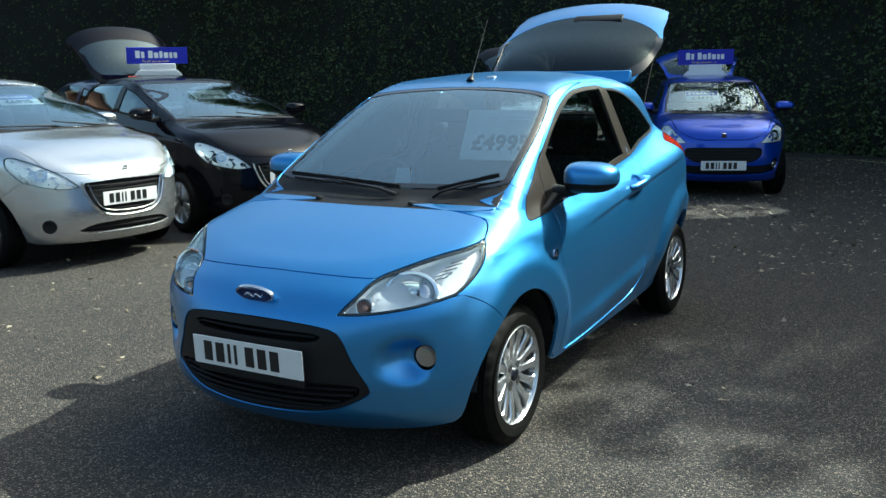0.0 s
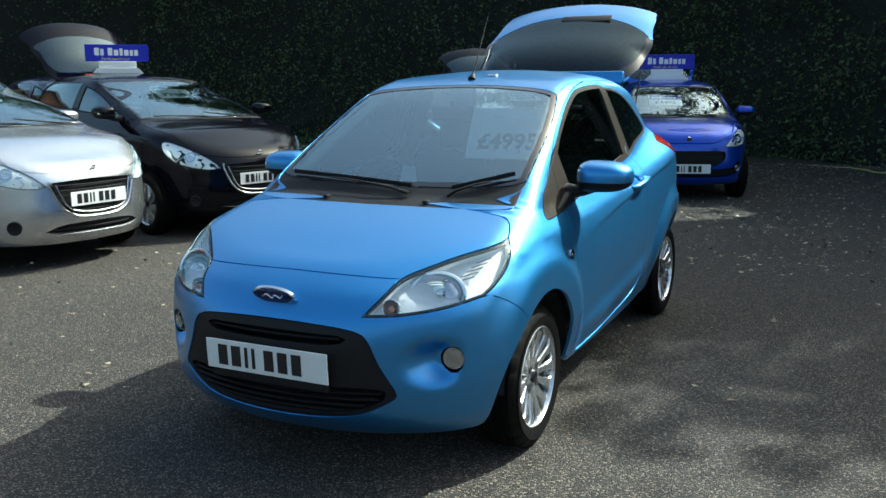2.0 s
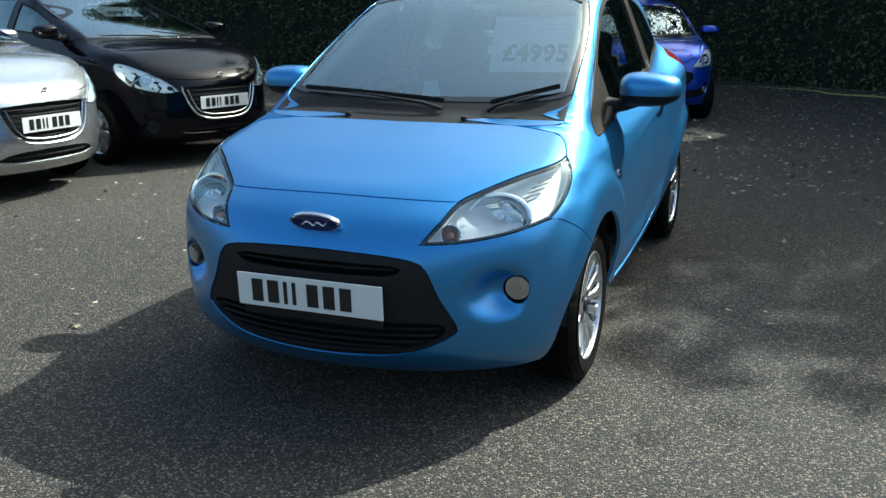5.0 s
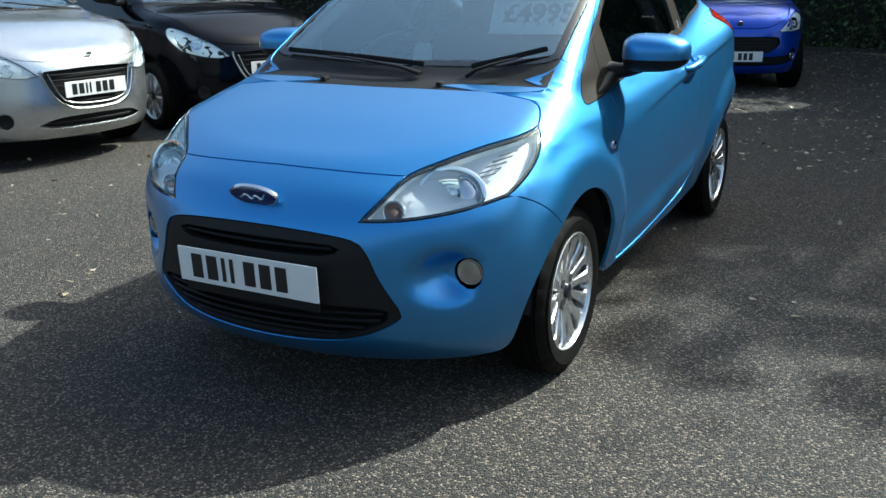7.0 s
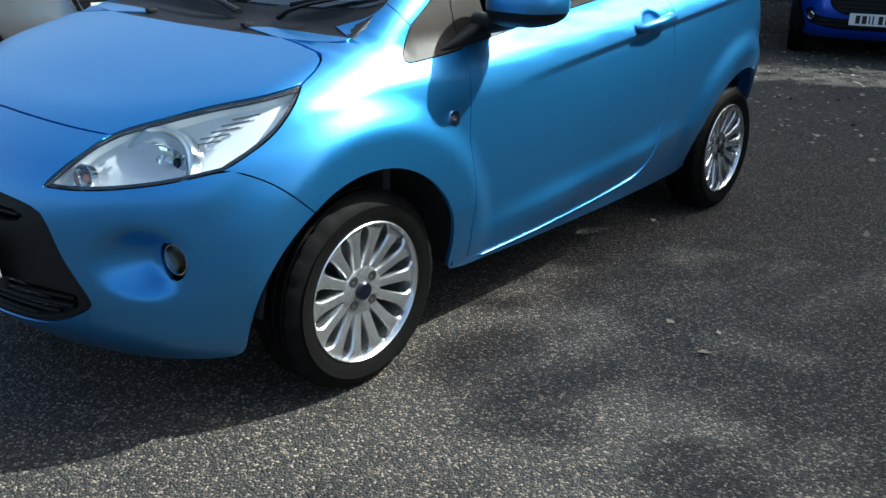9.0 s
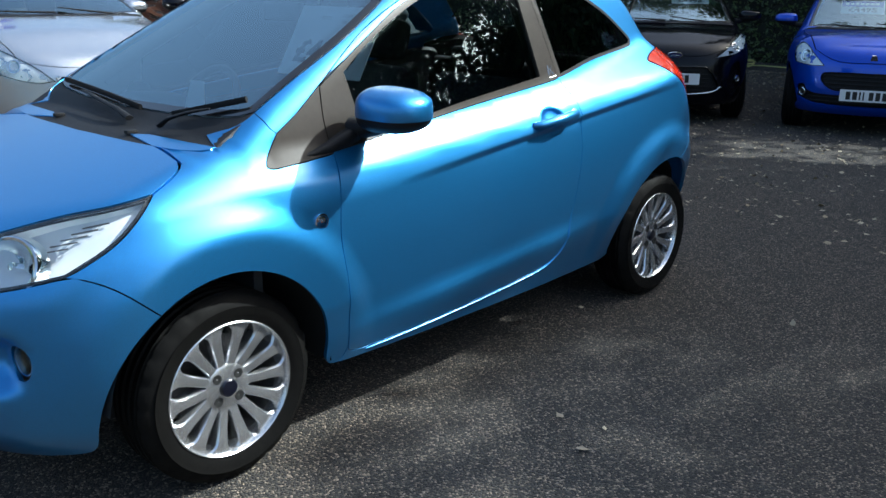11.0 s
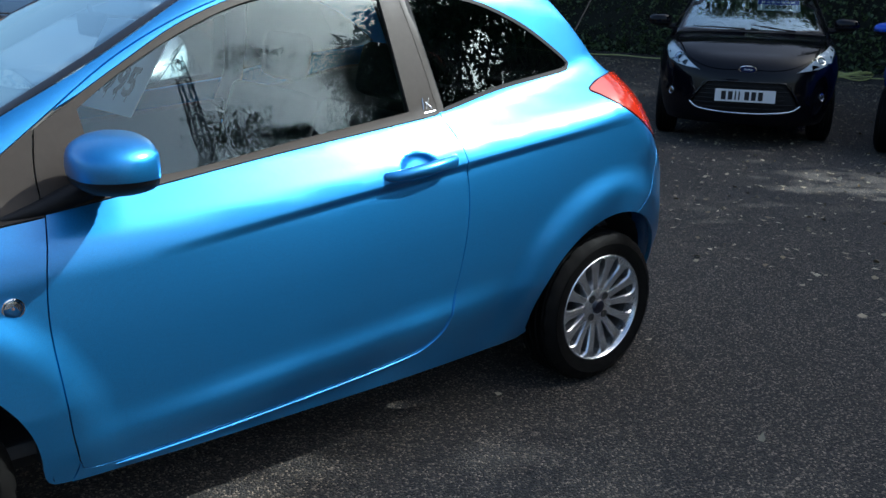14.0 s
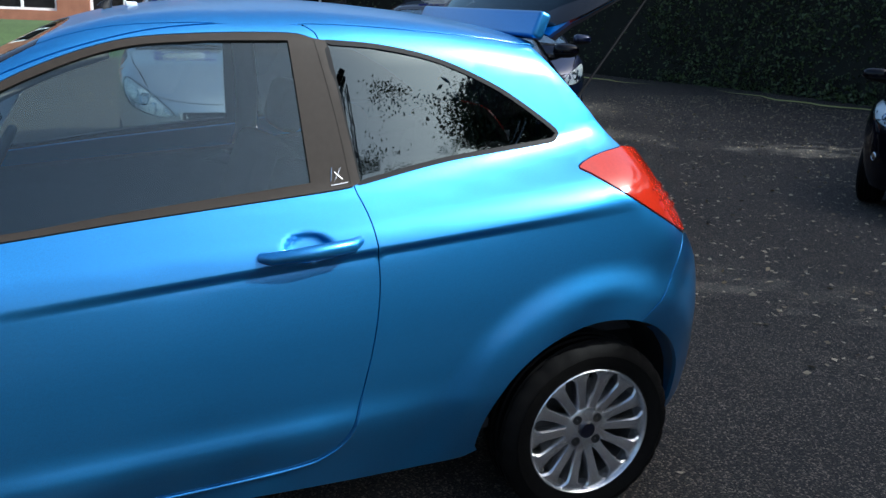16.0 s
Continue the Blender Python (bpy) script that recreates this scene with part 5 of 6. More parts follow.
def other_car(name, d, colour):
    B = Body(plain_spec(d))
    car = new(name, None)
    yf, yb, zc, yt, zt, h, yr, w, zn, a = (d[k] for k in ("yf", "yb", "zc", "yt", "zt", "h", "yr", "w", "zn", "axle"))
    L = B.line
    rev = lambda l: l[::-1]
    cat = lambda *ls: np.vstack([l[:-1] for l in ls])
    xh, yh, zh = d["hood_corner"]
    st = 0.07
    hood_front = L("nose", [(0, yf + 0.06, d["hood_z"]), (xh * 0.55, yf + 0.1, d["hood_z"] + 0.006), (xh, yh, zh)])
    hood_side = L("top", [(xh, yh, zh), (xh + 0.07, yh + 0.22, zc), (xh + 0.11, (yh + yb) / 2 + 0.05, zc), (w - 0.125, yb + 0.03, zc)])
    hood_back = L("top", [(w - 0.125, yb + 0.03, zc), (w - 0.20, yb + 0.0, zc), (0.3, yb - 0.055, zc), (0, yb - 0.07, zc)])
    g_low = L("top", [(0, yb - 0.02, zc), (0.3, yb - 0.005, zc), (w - 0.165, yb + 0.07, zc)])
    g_side = L("top", [(w - 0.165, yb + 0.07, zc), (w - 0.2, (yb + yt) / 2, (zc + zt) / 2), (w - 0.25, yt + 0.03, zt)])
    g_top = L("top", [(w - 0.25, yt + 0.03, zt), (0.25, yt - 0.005, zt), (0, yt - 0.015, zt)])
    ditch = L("top", [(w - 0.25, yt + 0.03, zt), (w - 0.255, yt + 0.4, h), (w - 0.265, yt + 0.9, h), (w - 0.33, yr - 0.56, h)])
    r_back = L("top", [(w - 0.33, yr - 0.56, h), (0.25, yr - 0.54, h), (0, yr - 0.535, h)])
    all_round = lambda half: np.vstack([half, rev(mirrored(half))])
    clean = lambda l: l[np.r_[True, np.linalg.norm(np.diff(l, axis=0), axis=1) > 1e-4]]
    hood = clean(all_round(np.vstack([hood_front, hood_side[1:], hood_back[1:]])))[:-1]
    panel(B, "bonnet", "top", hood, colour, car, step=st, gap=0.0025)
    ws = clean(all_round(np.vstack([g_low, g_side[1:], g_top[1:]])))[:-1]
    panel(B, "windscreen", "top", ws, SCREEN, car, step=st, off=-0.003, lip=0.003)
    panel(B, "windscreen_border", "top", ws, GLOSSBLACK, car, holes=[B.to3("top", shrink2(B.to2("top", ws), 0.028))], step=st, off=-0.001, gap=0.003, lip=0.002)
    sc = np.vstack([hood_back, rev(mirrored(hood_back))[1:], rev(mirrored(g_low)), g_low[1:]])
    panel(B, "scuttle", "top", sc, PLASTIC, car, step=st, gap=0.001, off=-0.004)
    roof = clean(all_round(np.vstack([rev(g_top), ditch[1:], r_back[1:]])))[:-1]
    panel(B, "roof", "top", roof, colour, car, step=st, gap=0.001)
    # nose, wings, sides
    R = 0.375
    split = L("left", [(xh, yh, zh), (w - 0.08, -a - 0.36, 0.66), (w - 0.02, -a - R * math.cos(radians(50)), 0.3 + R * math.sin(radians(50)))])
    af = L("left", arc(-a, 0.3, R, 50, 0))
    bot = L("nose", [tuple(af[-1]), (w - 0.12, yf + 0.33, 0.22), (w * 0.55, yf + 0.08, 0.205), (0, yf + 0.04, 0.20)])
    half = np.vstack([hood_front, split[1:], af[1:], bot[1:]])
    holes = [L("nose", B.front(g), True) for g in d["grilles"]]
    nose = clean(all_round(half))[:-1]
    panel(B, "front_bumper", "nose", nose, colour, car, holes=holes, step=st * 0.8)
    door_f = L("left", [(w - 0.1, yb + 0.22, zc - 0.035), (w, yb + 0.2, 0.8), (w, yb + 0.21, 0.5), (w, yb + 0.24, 0.3)])
    sill_f = L("left", [(w, yb + 0.24, 0.3), (w, -a + R + 0.03, 0.26), tuple(arc(-a, 0.3, R, 172, 172, 1)[0])])
    aw = L("left", arc(-a, 0.3, R, 172, 50))
    seam = L("left", [(w - 0.165, yb + 0.07, zc), (w - 0.12, yb + 0.14, zc - 0.01), (w - 0.1, yb + 0.22, zc - 0.035)])
    corner = L("left", [(w - 0.125, yb + 0.03, zc), (w - 0.165, yb + 0.07, zc)])
    wing = clean(np.vstack([rev(split), hood_side[1:], corner[1:], seam[1:], door_f[1:], sill_f[1:], aw[1:]]))[:-1]
    zr = lambda y: float(B.belt(y))
    d_end = d.get("door_end", 0.28)
    door_b = [(w, d_end - 0.05, 0.32), (w, d_end, 0.45), (w, d_end + 0.03, 0.8), (w - 0.08, d_end + 0.02, zr(d_end) + 0.02), (w - 0.24, d_end - 0.06, zt - 0.005)]
    top_l = [(w - 0.24, d_end - 0.06, zt - 0.005), (w - 0.24, yt + 0.25, zt - 0.005), (w - 0.24, yt - 0.05, zt - 0.065), (w - 0.2, (yb + yt) / 2 + 0.1, (zc + zt) / 2 + 0.01), (w - 0.1, yb + 0.22, zc - 0.035)]
    dl = [(w, yb + 0.24, 0.3), (w, yb + 0.3, 0.28), (w, d_end - 0.3, 0.29), (w, d_end - 0.05, 0.32)]
    door = np.vstack([door_f[:-1], L("left", dl)[:-1], L("left", door_b)[:-1], L("left", top_l)[:-1]])
    win = L("left", [(w, yb + 0.36, zr(yb + 0.36) + 0.015)] * 2 + [(w, d_end - 0.07, zr(d_end) + 0.02)] * 2 + [(w, d_end - 0.12, zt - 0.05)] * 2 + [(w, yt + 0.25, zt - 0.05), (w, yt - 0.05, zt - 0.11), (w, (yb + yt) / 2 + 0.12, (zc + zt) / 2 - 0.04), (w, yb + 0.36, zr(yb + 0.36) + 0.06), (w, yb + 0.36, zr(yb + 0.36) + 0.06)], True)
    tail_e = L("left", [(w - 0.33, yr - 0.56, h - 0.12), (w - 0.28, yr - 0.42, 1.2), (w - 0.2, yr - 0.28, 1.0), (w - 0.15, yr - 0.2, 0.75)])
    ar = L("left", arc(a, 0.3, R, 140, 4))
    tail_low = L("left", [(w - 0.15, yr - 0.2, 0.75), (w - 0.08, a + 0.36, 0.62), tuple(ar[0])])
    sill = L("left", [tuple(ar[-1]), (w, 0.2, 0.24), (w, yb + 0.3, 0.24), (w, yb + 0.24, 0.3)])
    side = clean(np.vstack([ditch, tail_e[1:], tail_low[1:], ar[1:], sill[1:], L("left", dl)[1:], L("left", door_b)[1:], L("left", top_l)[1:], rev(seam)[1:], g_side[1:]]))[:-1]
    q0, q1 = d_end + 0.06, a + 0.1
    rwin = L("left", [(w, q0, zr(q0) + 0.025)] * 2 + [(w, q1, zr(q1) + 0.05)] * 2 + [(w, q1 - 0.08, 1.25), (w, q1 - 0.25, zt - 0.055), (w, q0 - 0.06, zt - 0.035), (w, q0 - 0.06, zt - 0.035)], True)
    for way, f in (("left", lambda l: l), ("right", lambda l: rev(mirrored(l)))):
        panel(B, "front_wing", way, f(wing), colour, car, step=st)
        panel(B, "door", way, f(door), colour, car, holes=[f(win)], step=st)
        panel(B, "door_glass", way, f(win), DARKPANE if d.get("dark") else PANE, car, step=0.12, off=-0.005, gap=-0.004, lip=0.002)
        panel(B, "window_frame", way, f(win), SEAL, car, holes=[B.to3(way, shrink2(B.to2(way, f(win)), 0.014))], step=0.12, off=0.001, gap=0.0, lip=0.002)
        panel(B, "body_side", way, f(side), colour, car, holes=[f(rwin)], step=st)
        panel(B, "rear_door_glass", way, f(rwin), DARKPANE if d.get("dark") else PANE, car, step=0.12, off=-0.003, gap=-0.003, lip=0.002)
    # tail
    tb = L("tail", [(w - 0.15, yr - 0.2, 0.75), (w - 0.35, yr - 0.05, 0.78), (0, yr, 0.79)])
    ab = L("left", arc(a, 0.3, R, 140, 178))
    tl = L("tail", [tuple(ab[-1]), (w - 0.2, yr - 0.1, 0.26), (0, yr, 0.24)])
    rb = clean(np.vstack([rev(tb), tail_low[1:], ab[1:], tl[1:]]))
    panel(B, "rear_bumper", "tail", clean(all_round(rb))[:-1], colour, car, step=0.1)
    gate_half = [(0, yr - 0.5, h - 0.06), (w - 0.4, yr - 0.5, h - 0.085), (w - 0.33, yr - 0.4, 1.2), (w - 0.25, yr - 0.25, 1.0), (w - 0.22, yr - 0.15, 0.84), (0, yr, 0.8)]
    gate = loop3(B, "tail", gate_half)
    gp = loop3(B, "tail", [(0, yr - 0.45, h - 0.13), (w - 0.44, yr - 0.45, h - 0.15), (w - 0.38, yr - 0.38, 1.18), (w - 0.33, yr - 0.25, 1.06), (0, yr - 0.2, 1.02)])
    tg = panel(B, "tailgate", "tail", gate, colour, car, holes=[gp], step=0.1, lip=0.04)
    panel(B, "tailgate_glass", "tail", gp, DARKPANE if d.get("dark_rear", True) else PANE, tg, step=0.12, gap=-0.004, off=-0.002, lip=0.004)
    if d.get("open"):
        hy, hz = yr - 0.54, h - 0.08
        tg.matrix_local = pose(0, hy, hz) @ Matrix.Rotation(radians(d["open"]), 4, "X") @ pose(0, -hy, -hz)
        part("high_brake_lamp", box((0.24, 0.02, 0.02), (0, yr - 0.47, h - 0.075), 0.006), TAILRED, tg, "red high brake lamp", smooth=40)
    for s in (1, -1):
        p = L("tail", [(s * (w - 0.2), yr - 0.3, 1.02), (s * (w - 0.13), yr - 0.36, 0.95), (s * (w - 0.12), yr - 0.25, 0.8), (s * (w - 0.25), yr - 0.1, 0.8), (s * (w - 0.28), yr - 0.18, 0.98)], True)
        panel(B, "tail_lamp", "tail", p if s > 0 else rev(p), TAILRED, car, step=0.08, off=0.006, lip=0.01)
        panel(B, "lamp_housing", "tail", p if s > 0 else rev(p), UNDER, car, step=0.08, off=-0.012, gap=-0.03, lip=0.0)
        # headlamps: bright bowl, lamp rings and a clear cover standing on the nose
        q = L("nose", [(s * x, y, z) for x, y, z in B.front(d["lamp"])], True)
        q = q if s > 0 else rev(q)
        bowl = panel(B, "headlamp", "nose", q, GREYLAMP, car, step=0.05, off=0.001, gap=0.004, lip=0.006, sink=lambda p: 0.0015 * np.sin(p[:, 0] * 25) ** 2)
        panel(B, "lamp_cover", "nose", q, LENS, bowl, step=0.05, off=0.010, gap=0.001, lip=0.012)
        panel(B, "lamp_frame", "nose", q, GLOSSBLACK, bowl, holes=[B.to3("nose", shrink2(B.to2("nose", q), 0.009))], step=0.1, off=0.003, lip=0.003)
        for x, z, r in d["lamp_rings"]:
            c = np.array(B.front([(x, z)])[0]) * (s, 1, 1)
            n = B.normal(c[None])[0]
            o = part("lamp_ring", turned([(-0.004, r), (0.006, r), (0.006, r * 0.85), (0.001, r * 0.8), (-0.003, r * 0.4), (-0.003, 0.0)], 24), REFLECTOR, bowl, smooth=40)
            o.matrix_local = Matrix.Translation(c) @ Vector(n).to_track_quat("X", "Z").to_matrix().to_4x4()
        for x, z, r, mm in d["fogs"]:
            c = np.array(B.front([(x, z)])[0]) * (s, 1, 1)
            n = B.normal(c[None])[0]
            o = part("fog_lamp", turned([(-0.01, r), (0.005, r), (0.008, r * 0.85), (0.005, r * 0.78), (0.004, 0.0)], 24), mm, car, smooth=40)
            o.matrix_local = Matrix.Translation(c) @ Vector(n).to_track_quat("X", "Z").to_matrix().to_4x4()
        mirror(car, (s * (w + (-0.02 if d.get("folded") else 0.075)), yb + (0.47 if d.get("folded") else 0.33), zc + (0.03 if d.get("folded") else 0.06)), s, colour, 0.95)
        for y in (-a, a):
            wheel("wheel", car, (s * (w - 0.115), y, 0.3), 0.3, 0.2, 0.19, 9 if d.get("plain_wheels") else 7, s, "wide")
    # grille inserts
    for g, loop in zip(d["grilles"], holes):
        panel(B, "grille", "nose", loop, PLASTIC, car, step=0.06, off=-0.03, gap=-0.002, lip=0.0)
        zs, xs = [p[1] for p in g], [p[0] for p in g]
        n = max(2, int((max(zs) - min(zs)) / 0.035))
        poly = np.array(g)
        for k in range(1, n):
            z = min(zs) + (max(zs) - min(zs)) * k / n
            row = np.stack([np.linspace(min(xs), max(xs), 60), np.full(60, z)], -1)
            row = row[inside2(poly, row)]
            if len(row) > 4:
                pts = np.array(B.front([tuple(r) for r in row[:: max(1, len(row) // 8)]]))
                part("grille_slat", tube([tuple(v) for v in pts + (0, 0.014, 0)], 0.006, 6), PLASTIC, car, smooth=60)
    for loop2, r, m in d.get("bright", ()):
        pts = L("nose", B.front(loop2), False)
        part("bright_trim", tube([tuple(v) for v in pts + B.normal(pts) * 0.004], r, 8), m, car, "bright trim line", smooth=60)
    if d.get("emblem"):
        # the maker's mark as one plain bright shape
        c = np.array(B.front([(0, d["emblem"])])[0])
        n = B.normal(c[None])[0]
        e = part("emblem", prism([(-0.035, -0.03), (-0.01, -0.045), (0.005, -0.02), (0.035, -0.04), (0.03, 0.0), (0.02, 0.04), (-0.02, 0.045), (-0.03, 0.01)], 0.008, 0.002), CHROME, car, "plain bright emblem")
        e.matrix_local = Matrix.Translation(c + n * 0.008) @ Matrix.Rotation(math.asin(n[2]), 4, "X")
    px, pz = d["plate"]
    py = B.front([(0, pz)])[0][1]
    number_plate(car, (px, py - 0.008, pz), 0, marks=d.get("marks", 7))
    part("underbody", box((2 * w - 0.5, yr - yf - 1.1, 0.06), (0, (yr + yf) / 2, 0.27), 0.02), UNDER, car)
    for y in (-a, a):
        part("wheel_well", box((2 * w - 0.32, 0.76, 0.42), (0, y, 0.46), 0.05), UNDER, car)
    # wipers
    for x0, x1 in ((-0.05, -0.55), (0.42, 0.0)):
        q = B.to3("top", [(x0 + (x1 - x0) * t, yb - 0.03 + 0.09 * t) for t in np.linspace(0, 1, 7)])
        part("wiper", tube([tuple(v) for v in q + B.normal(q) * 0.018], [0.01, 0.009, 0.008, 0.008, 0.007, 0.006, 0.005], 6), PLASTIC, car, "black windscreen wiper", smooth=60)
    cabin(car, B, False, 1.05, yb + 1.05)
    if d.get("price"):
        text, cx, blue = d["price"]
        p = B.to3("top", [(cx, yt - 0.3)])[0]
        slope = math.degrees(math.atan2(zt - zc, yt - yb))
        price_card(car, (cx, p[1] + 0.03, p[2] - 0.035), (slope - 90, 0, 0), text, 0.42, 0.26, blue)
    return B, car


BODY_SILVER = dict(yf=-2.06, yb=-1.08, zc=1.105, yt=-0.02, zt=1.485, h=1.56, yr=1.90, w=0.845, zn=0.81, axle=1.269, hood_corner=(0.60, -1.80, 0.80), hood_z=0.75,
    lamp=[(0.40, 0.66), (0.40, 0.66), (0.50, 0.755), (0.62, 0.842), (0.715, 0.90), (0.765, 0.895), (0.775, 0.81), (0.725, 0.71), (0.725, 0.71), (0.62, 0.665), (0.5, 0.645)], lamp_rings=[(0.63, 0.765, 0.05)],
    grilles=[[(-0.36, 0.69), (-0.36, 0.69), (0, 0.70), (0.36, 0.69), (0.36, 0.69), (0.37, 0.65), (0.30, 0.50), (0.20, 0.44), (0, 0.425), (-0.20, 0.44), (-0.30, 0.50), (-0.37, 0.65)], [(-0.44, 0.31), (-0.44, 0.31), (-0.30, 0.355), (0, 0.365), (0.30, 0.355), (0.44, 0.31), (0.44, 0.31), (0.3, 0.285), (0, 0.28), (-0.3, 0.285)]],
    bright=[([(-0.385, 0.70), (-0.385, 0.66), (-0.315, 0.495), (-0.20, 0.42), (0, 0.405), (0.20, 0.42), (0.315, 0.495), (0.385, 0.66), (0.385, 0.70)], 0.012, CHROME), ([(-0.345, 0.675), (-0.28, 0.51), (-0.19, 0.458), (0, 0.444), (0.19, 0.458), (0.28, 0.51), (0.345, 0.675)], 0.007, CHROME)],
    fogs=[(0.62, 0.36, 0.055, PLASTIC)], plate=(0, 0.555), emblem=0.765, price=("£6995", 0.12, True))
BODY_BLACK = dict(BODY_SILVER, dark=True, open=108, price=("£7995", 0.10, False))
BODY_ROYAL = dict(yf=-1.80, yb=-1.02, zc=1.0, yt=-0.32, zt=1.38, h=1.465, yr=1.62, w=0.80, zn=0.80, axle=1.17, hood_corner=(0.52, -1.62, 0.80), hood_z=0.70, nose=(0.28, 0.5), dark=True, dark_rear=False, open=85,
    lamp=[(0.42, 0.66), (0.42, 0.66), (0.50, 0.74), (0.60, 0.85), (0.66, 0.86), (0.71, 0.80), (0.71, 0.72), (0.69, 0.675), (0.69, 0.675), (0.56, 0.655)], lamp_rings=[(0.605, 0.75, 0.062)],
    grilles=[[(-0.44, 0.58), (-0.38, 0.605), (0, 0.61), (0.38, 0.605), (0.44, 0.58), (0.44, 0.52), (0.36, 0.45), (0.25, 0.43), (0, 0.425), (-0.25, 0.43), (-0.36, 0.45), (-0.44, 0.52)], [(-0.64, 0.35), (-0.64, 0.35), (-0.66, 0.45), (-0.60, 0.475), (-0.50, 0.40), (0, 0.395), (0.50, 0.40), (0.60, 0.475), (0.66, 0.45), (0.64, 0.35), (0.64, 0.35), (0.45, 0.30), (0, 0.29), (-0.45, 0.30)]],
    fogs=[(0.60, 0.40, 0.04, REFLECTOR)], plate=(0, 0.40), emblem=0.735, price=("£4495", -0.14, True))
BODY_INK = dict(yf=-2.05, yb=-1.05, zc=1.01, yt=-0.10, zt=1.40, h=1.48, yr=1.88, w=0.83, zn=0.77, axle=1.245, hood_corner=(0.56, -1.78, 0.80), hood_z=0.70, dark=True, open=98,
    lamp=[(0.40, 0.68), (0.40, 0.68), (0.50, 0.75), (0.61, 0.85), (0.68, 0.905), (0.725, 0.90), (0.74, 0.82), (0.72, 0.76), (0.72, 0.76), (0.60, 0.71)], lamp_rings=[(0.62, 0.79, 0.045)],
    grilles=[[(-0.33, 0.585), (-0.33, 0.585), (0, 0.59), (0.33, 0.585), (0.33, 0.585), (0.39, 0.52), (0.47, 0.385), (0.47, 0.385), (0.40, 0.345), (0.2, 0.325), (0, 0.32), (-0.2, 0.325), (-0.40, 0.345), (-0.47, 0.385), (-0.47, 0.385), (-0.39, 0.52)]],
    bright=[([(-0.48, 0.395), (-0.40, 0.345), (-0.2, 0.322), (0, 0.317), (0.2, 0.322), (0.40, 0.345), (0.48, 0.395)], 0.009, CHROME), ([(-0.48, 0.395), (-0.40, 0.52), (-0.335, 0.59), (0, 0.597), (0.335, 0.59), (0.40, 0.52), (0.48, 0.395)], 0.005, GLOSSBLACK)],
    fogs=[(0.66, 0.47, 0.036, REFLECTOR)], plate=(0, 0.475), price=("£5995", 0.26, True))

B1, silver_car = other_car("hatchback_car", dict(BODY_SILVER, folded=True), SILVER)
silver_car.matrix_world = pose(-5.76, 1.03, 0, 0, 0, 85)
tagged(silver_car, "silver hatchback with a chrome-framed grille, parked nose out", "car")
B2, black_car = other_car("hatchback_car", BODY_BLACK, BLACK)
black_car.matrix_world = pose(-5.37, 3.24, 0, 0, 0, 72)
tagged(black_car, "glossy black five-door hatchback, tailgate up, beside the silver one", "car")
B3, royal_car = other_car("city_car", BODY_ROYAL, ROYAL)
royal_car.matrix_world = pose(-0.78, 8.29, 0, 0, 0, 20)
tagged(royal_car, "small deep blue city car with its rear glass raised", "car")
B4, ink_car = other_car("hatchback_car", BODY_INK, BLACK)
ink_car.matrix_world = pose(-3.03, 7.65, 0, 0, 0, 34)
oval_badge(ink_car, (0, -2.02, 0.705), 0.078, 20)
tagged(ink_car, "black hatchback with tailgate up, parked before the hedge", "car")
B5, navy_car = other_car("hatchback_car", dict(BODY_SILVER, price=None), NAVY)
navy_car.matrix_world = pose(-8.6, 5.3, 0, 0, 0, 72)
tagged(navy_car, "navy hatchback parked behind the silver car", "car")

roof_sign((-6.0, 0.72, 1.545), 62, "blue dealer sign on a white foot, on the silver car")
roof_sign((-5.98, 3.38, 1.555), 48, "blue dealer sign on a white foot, on the black car")
roof_sign((-0.88, 8.5, 1.455), 14, "blue dealer sign on a white foot, on the blue city car", size=0.87)


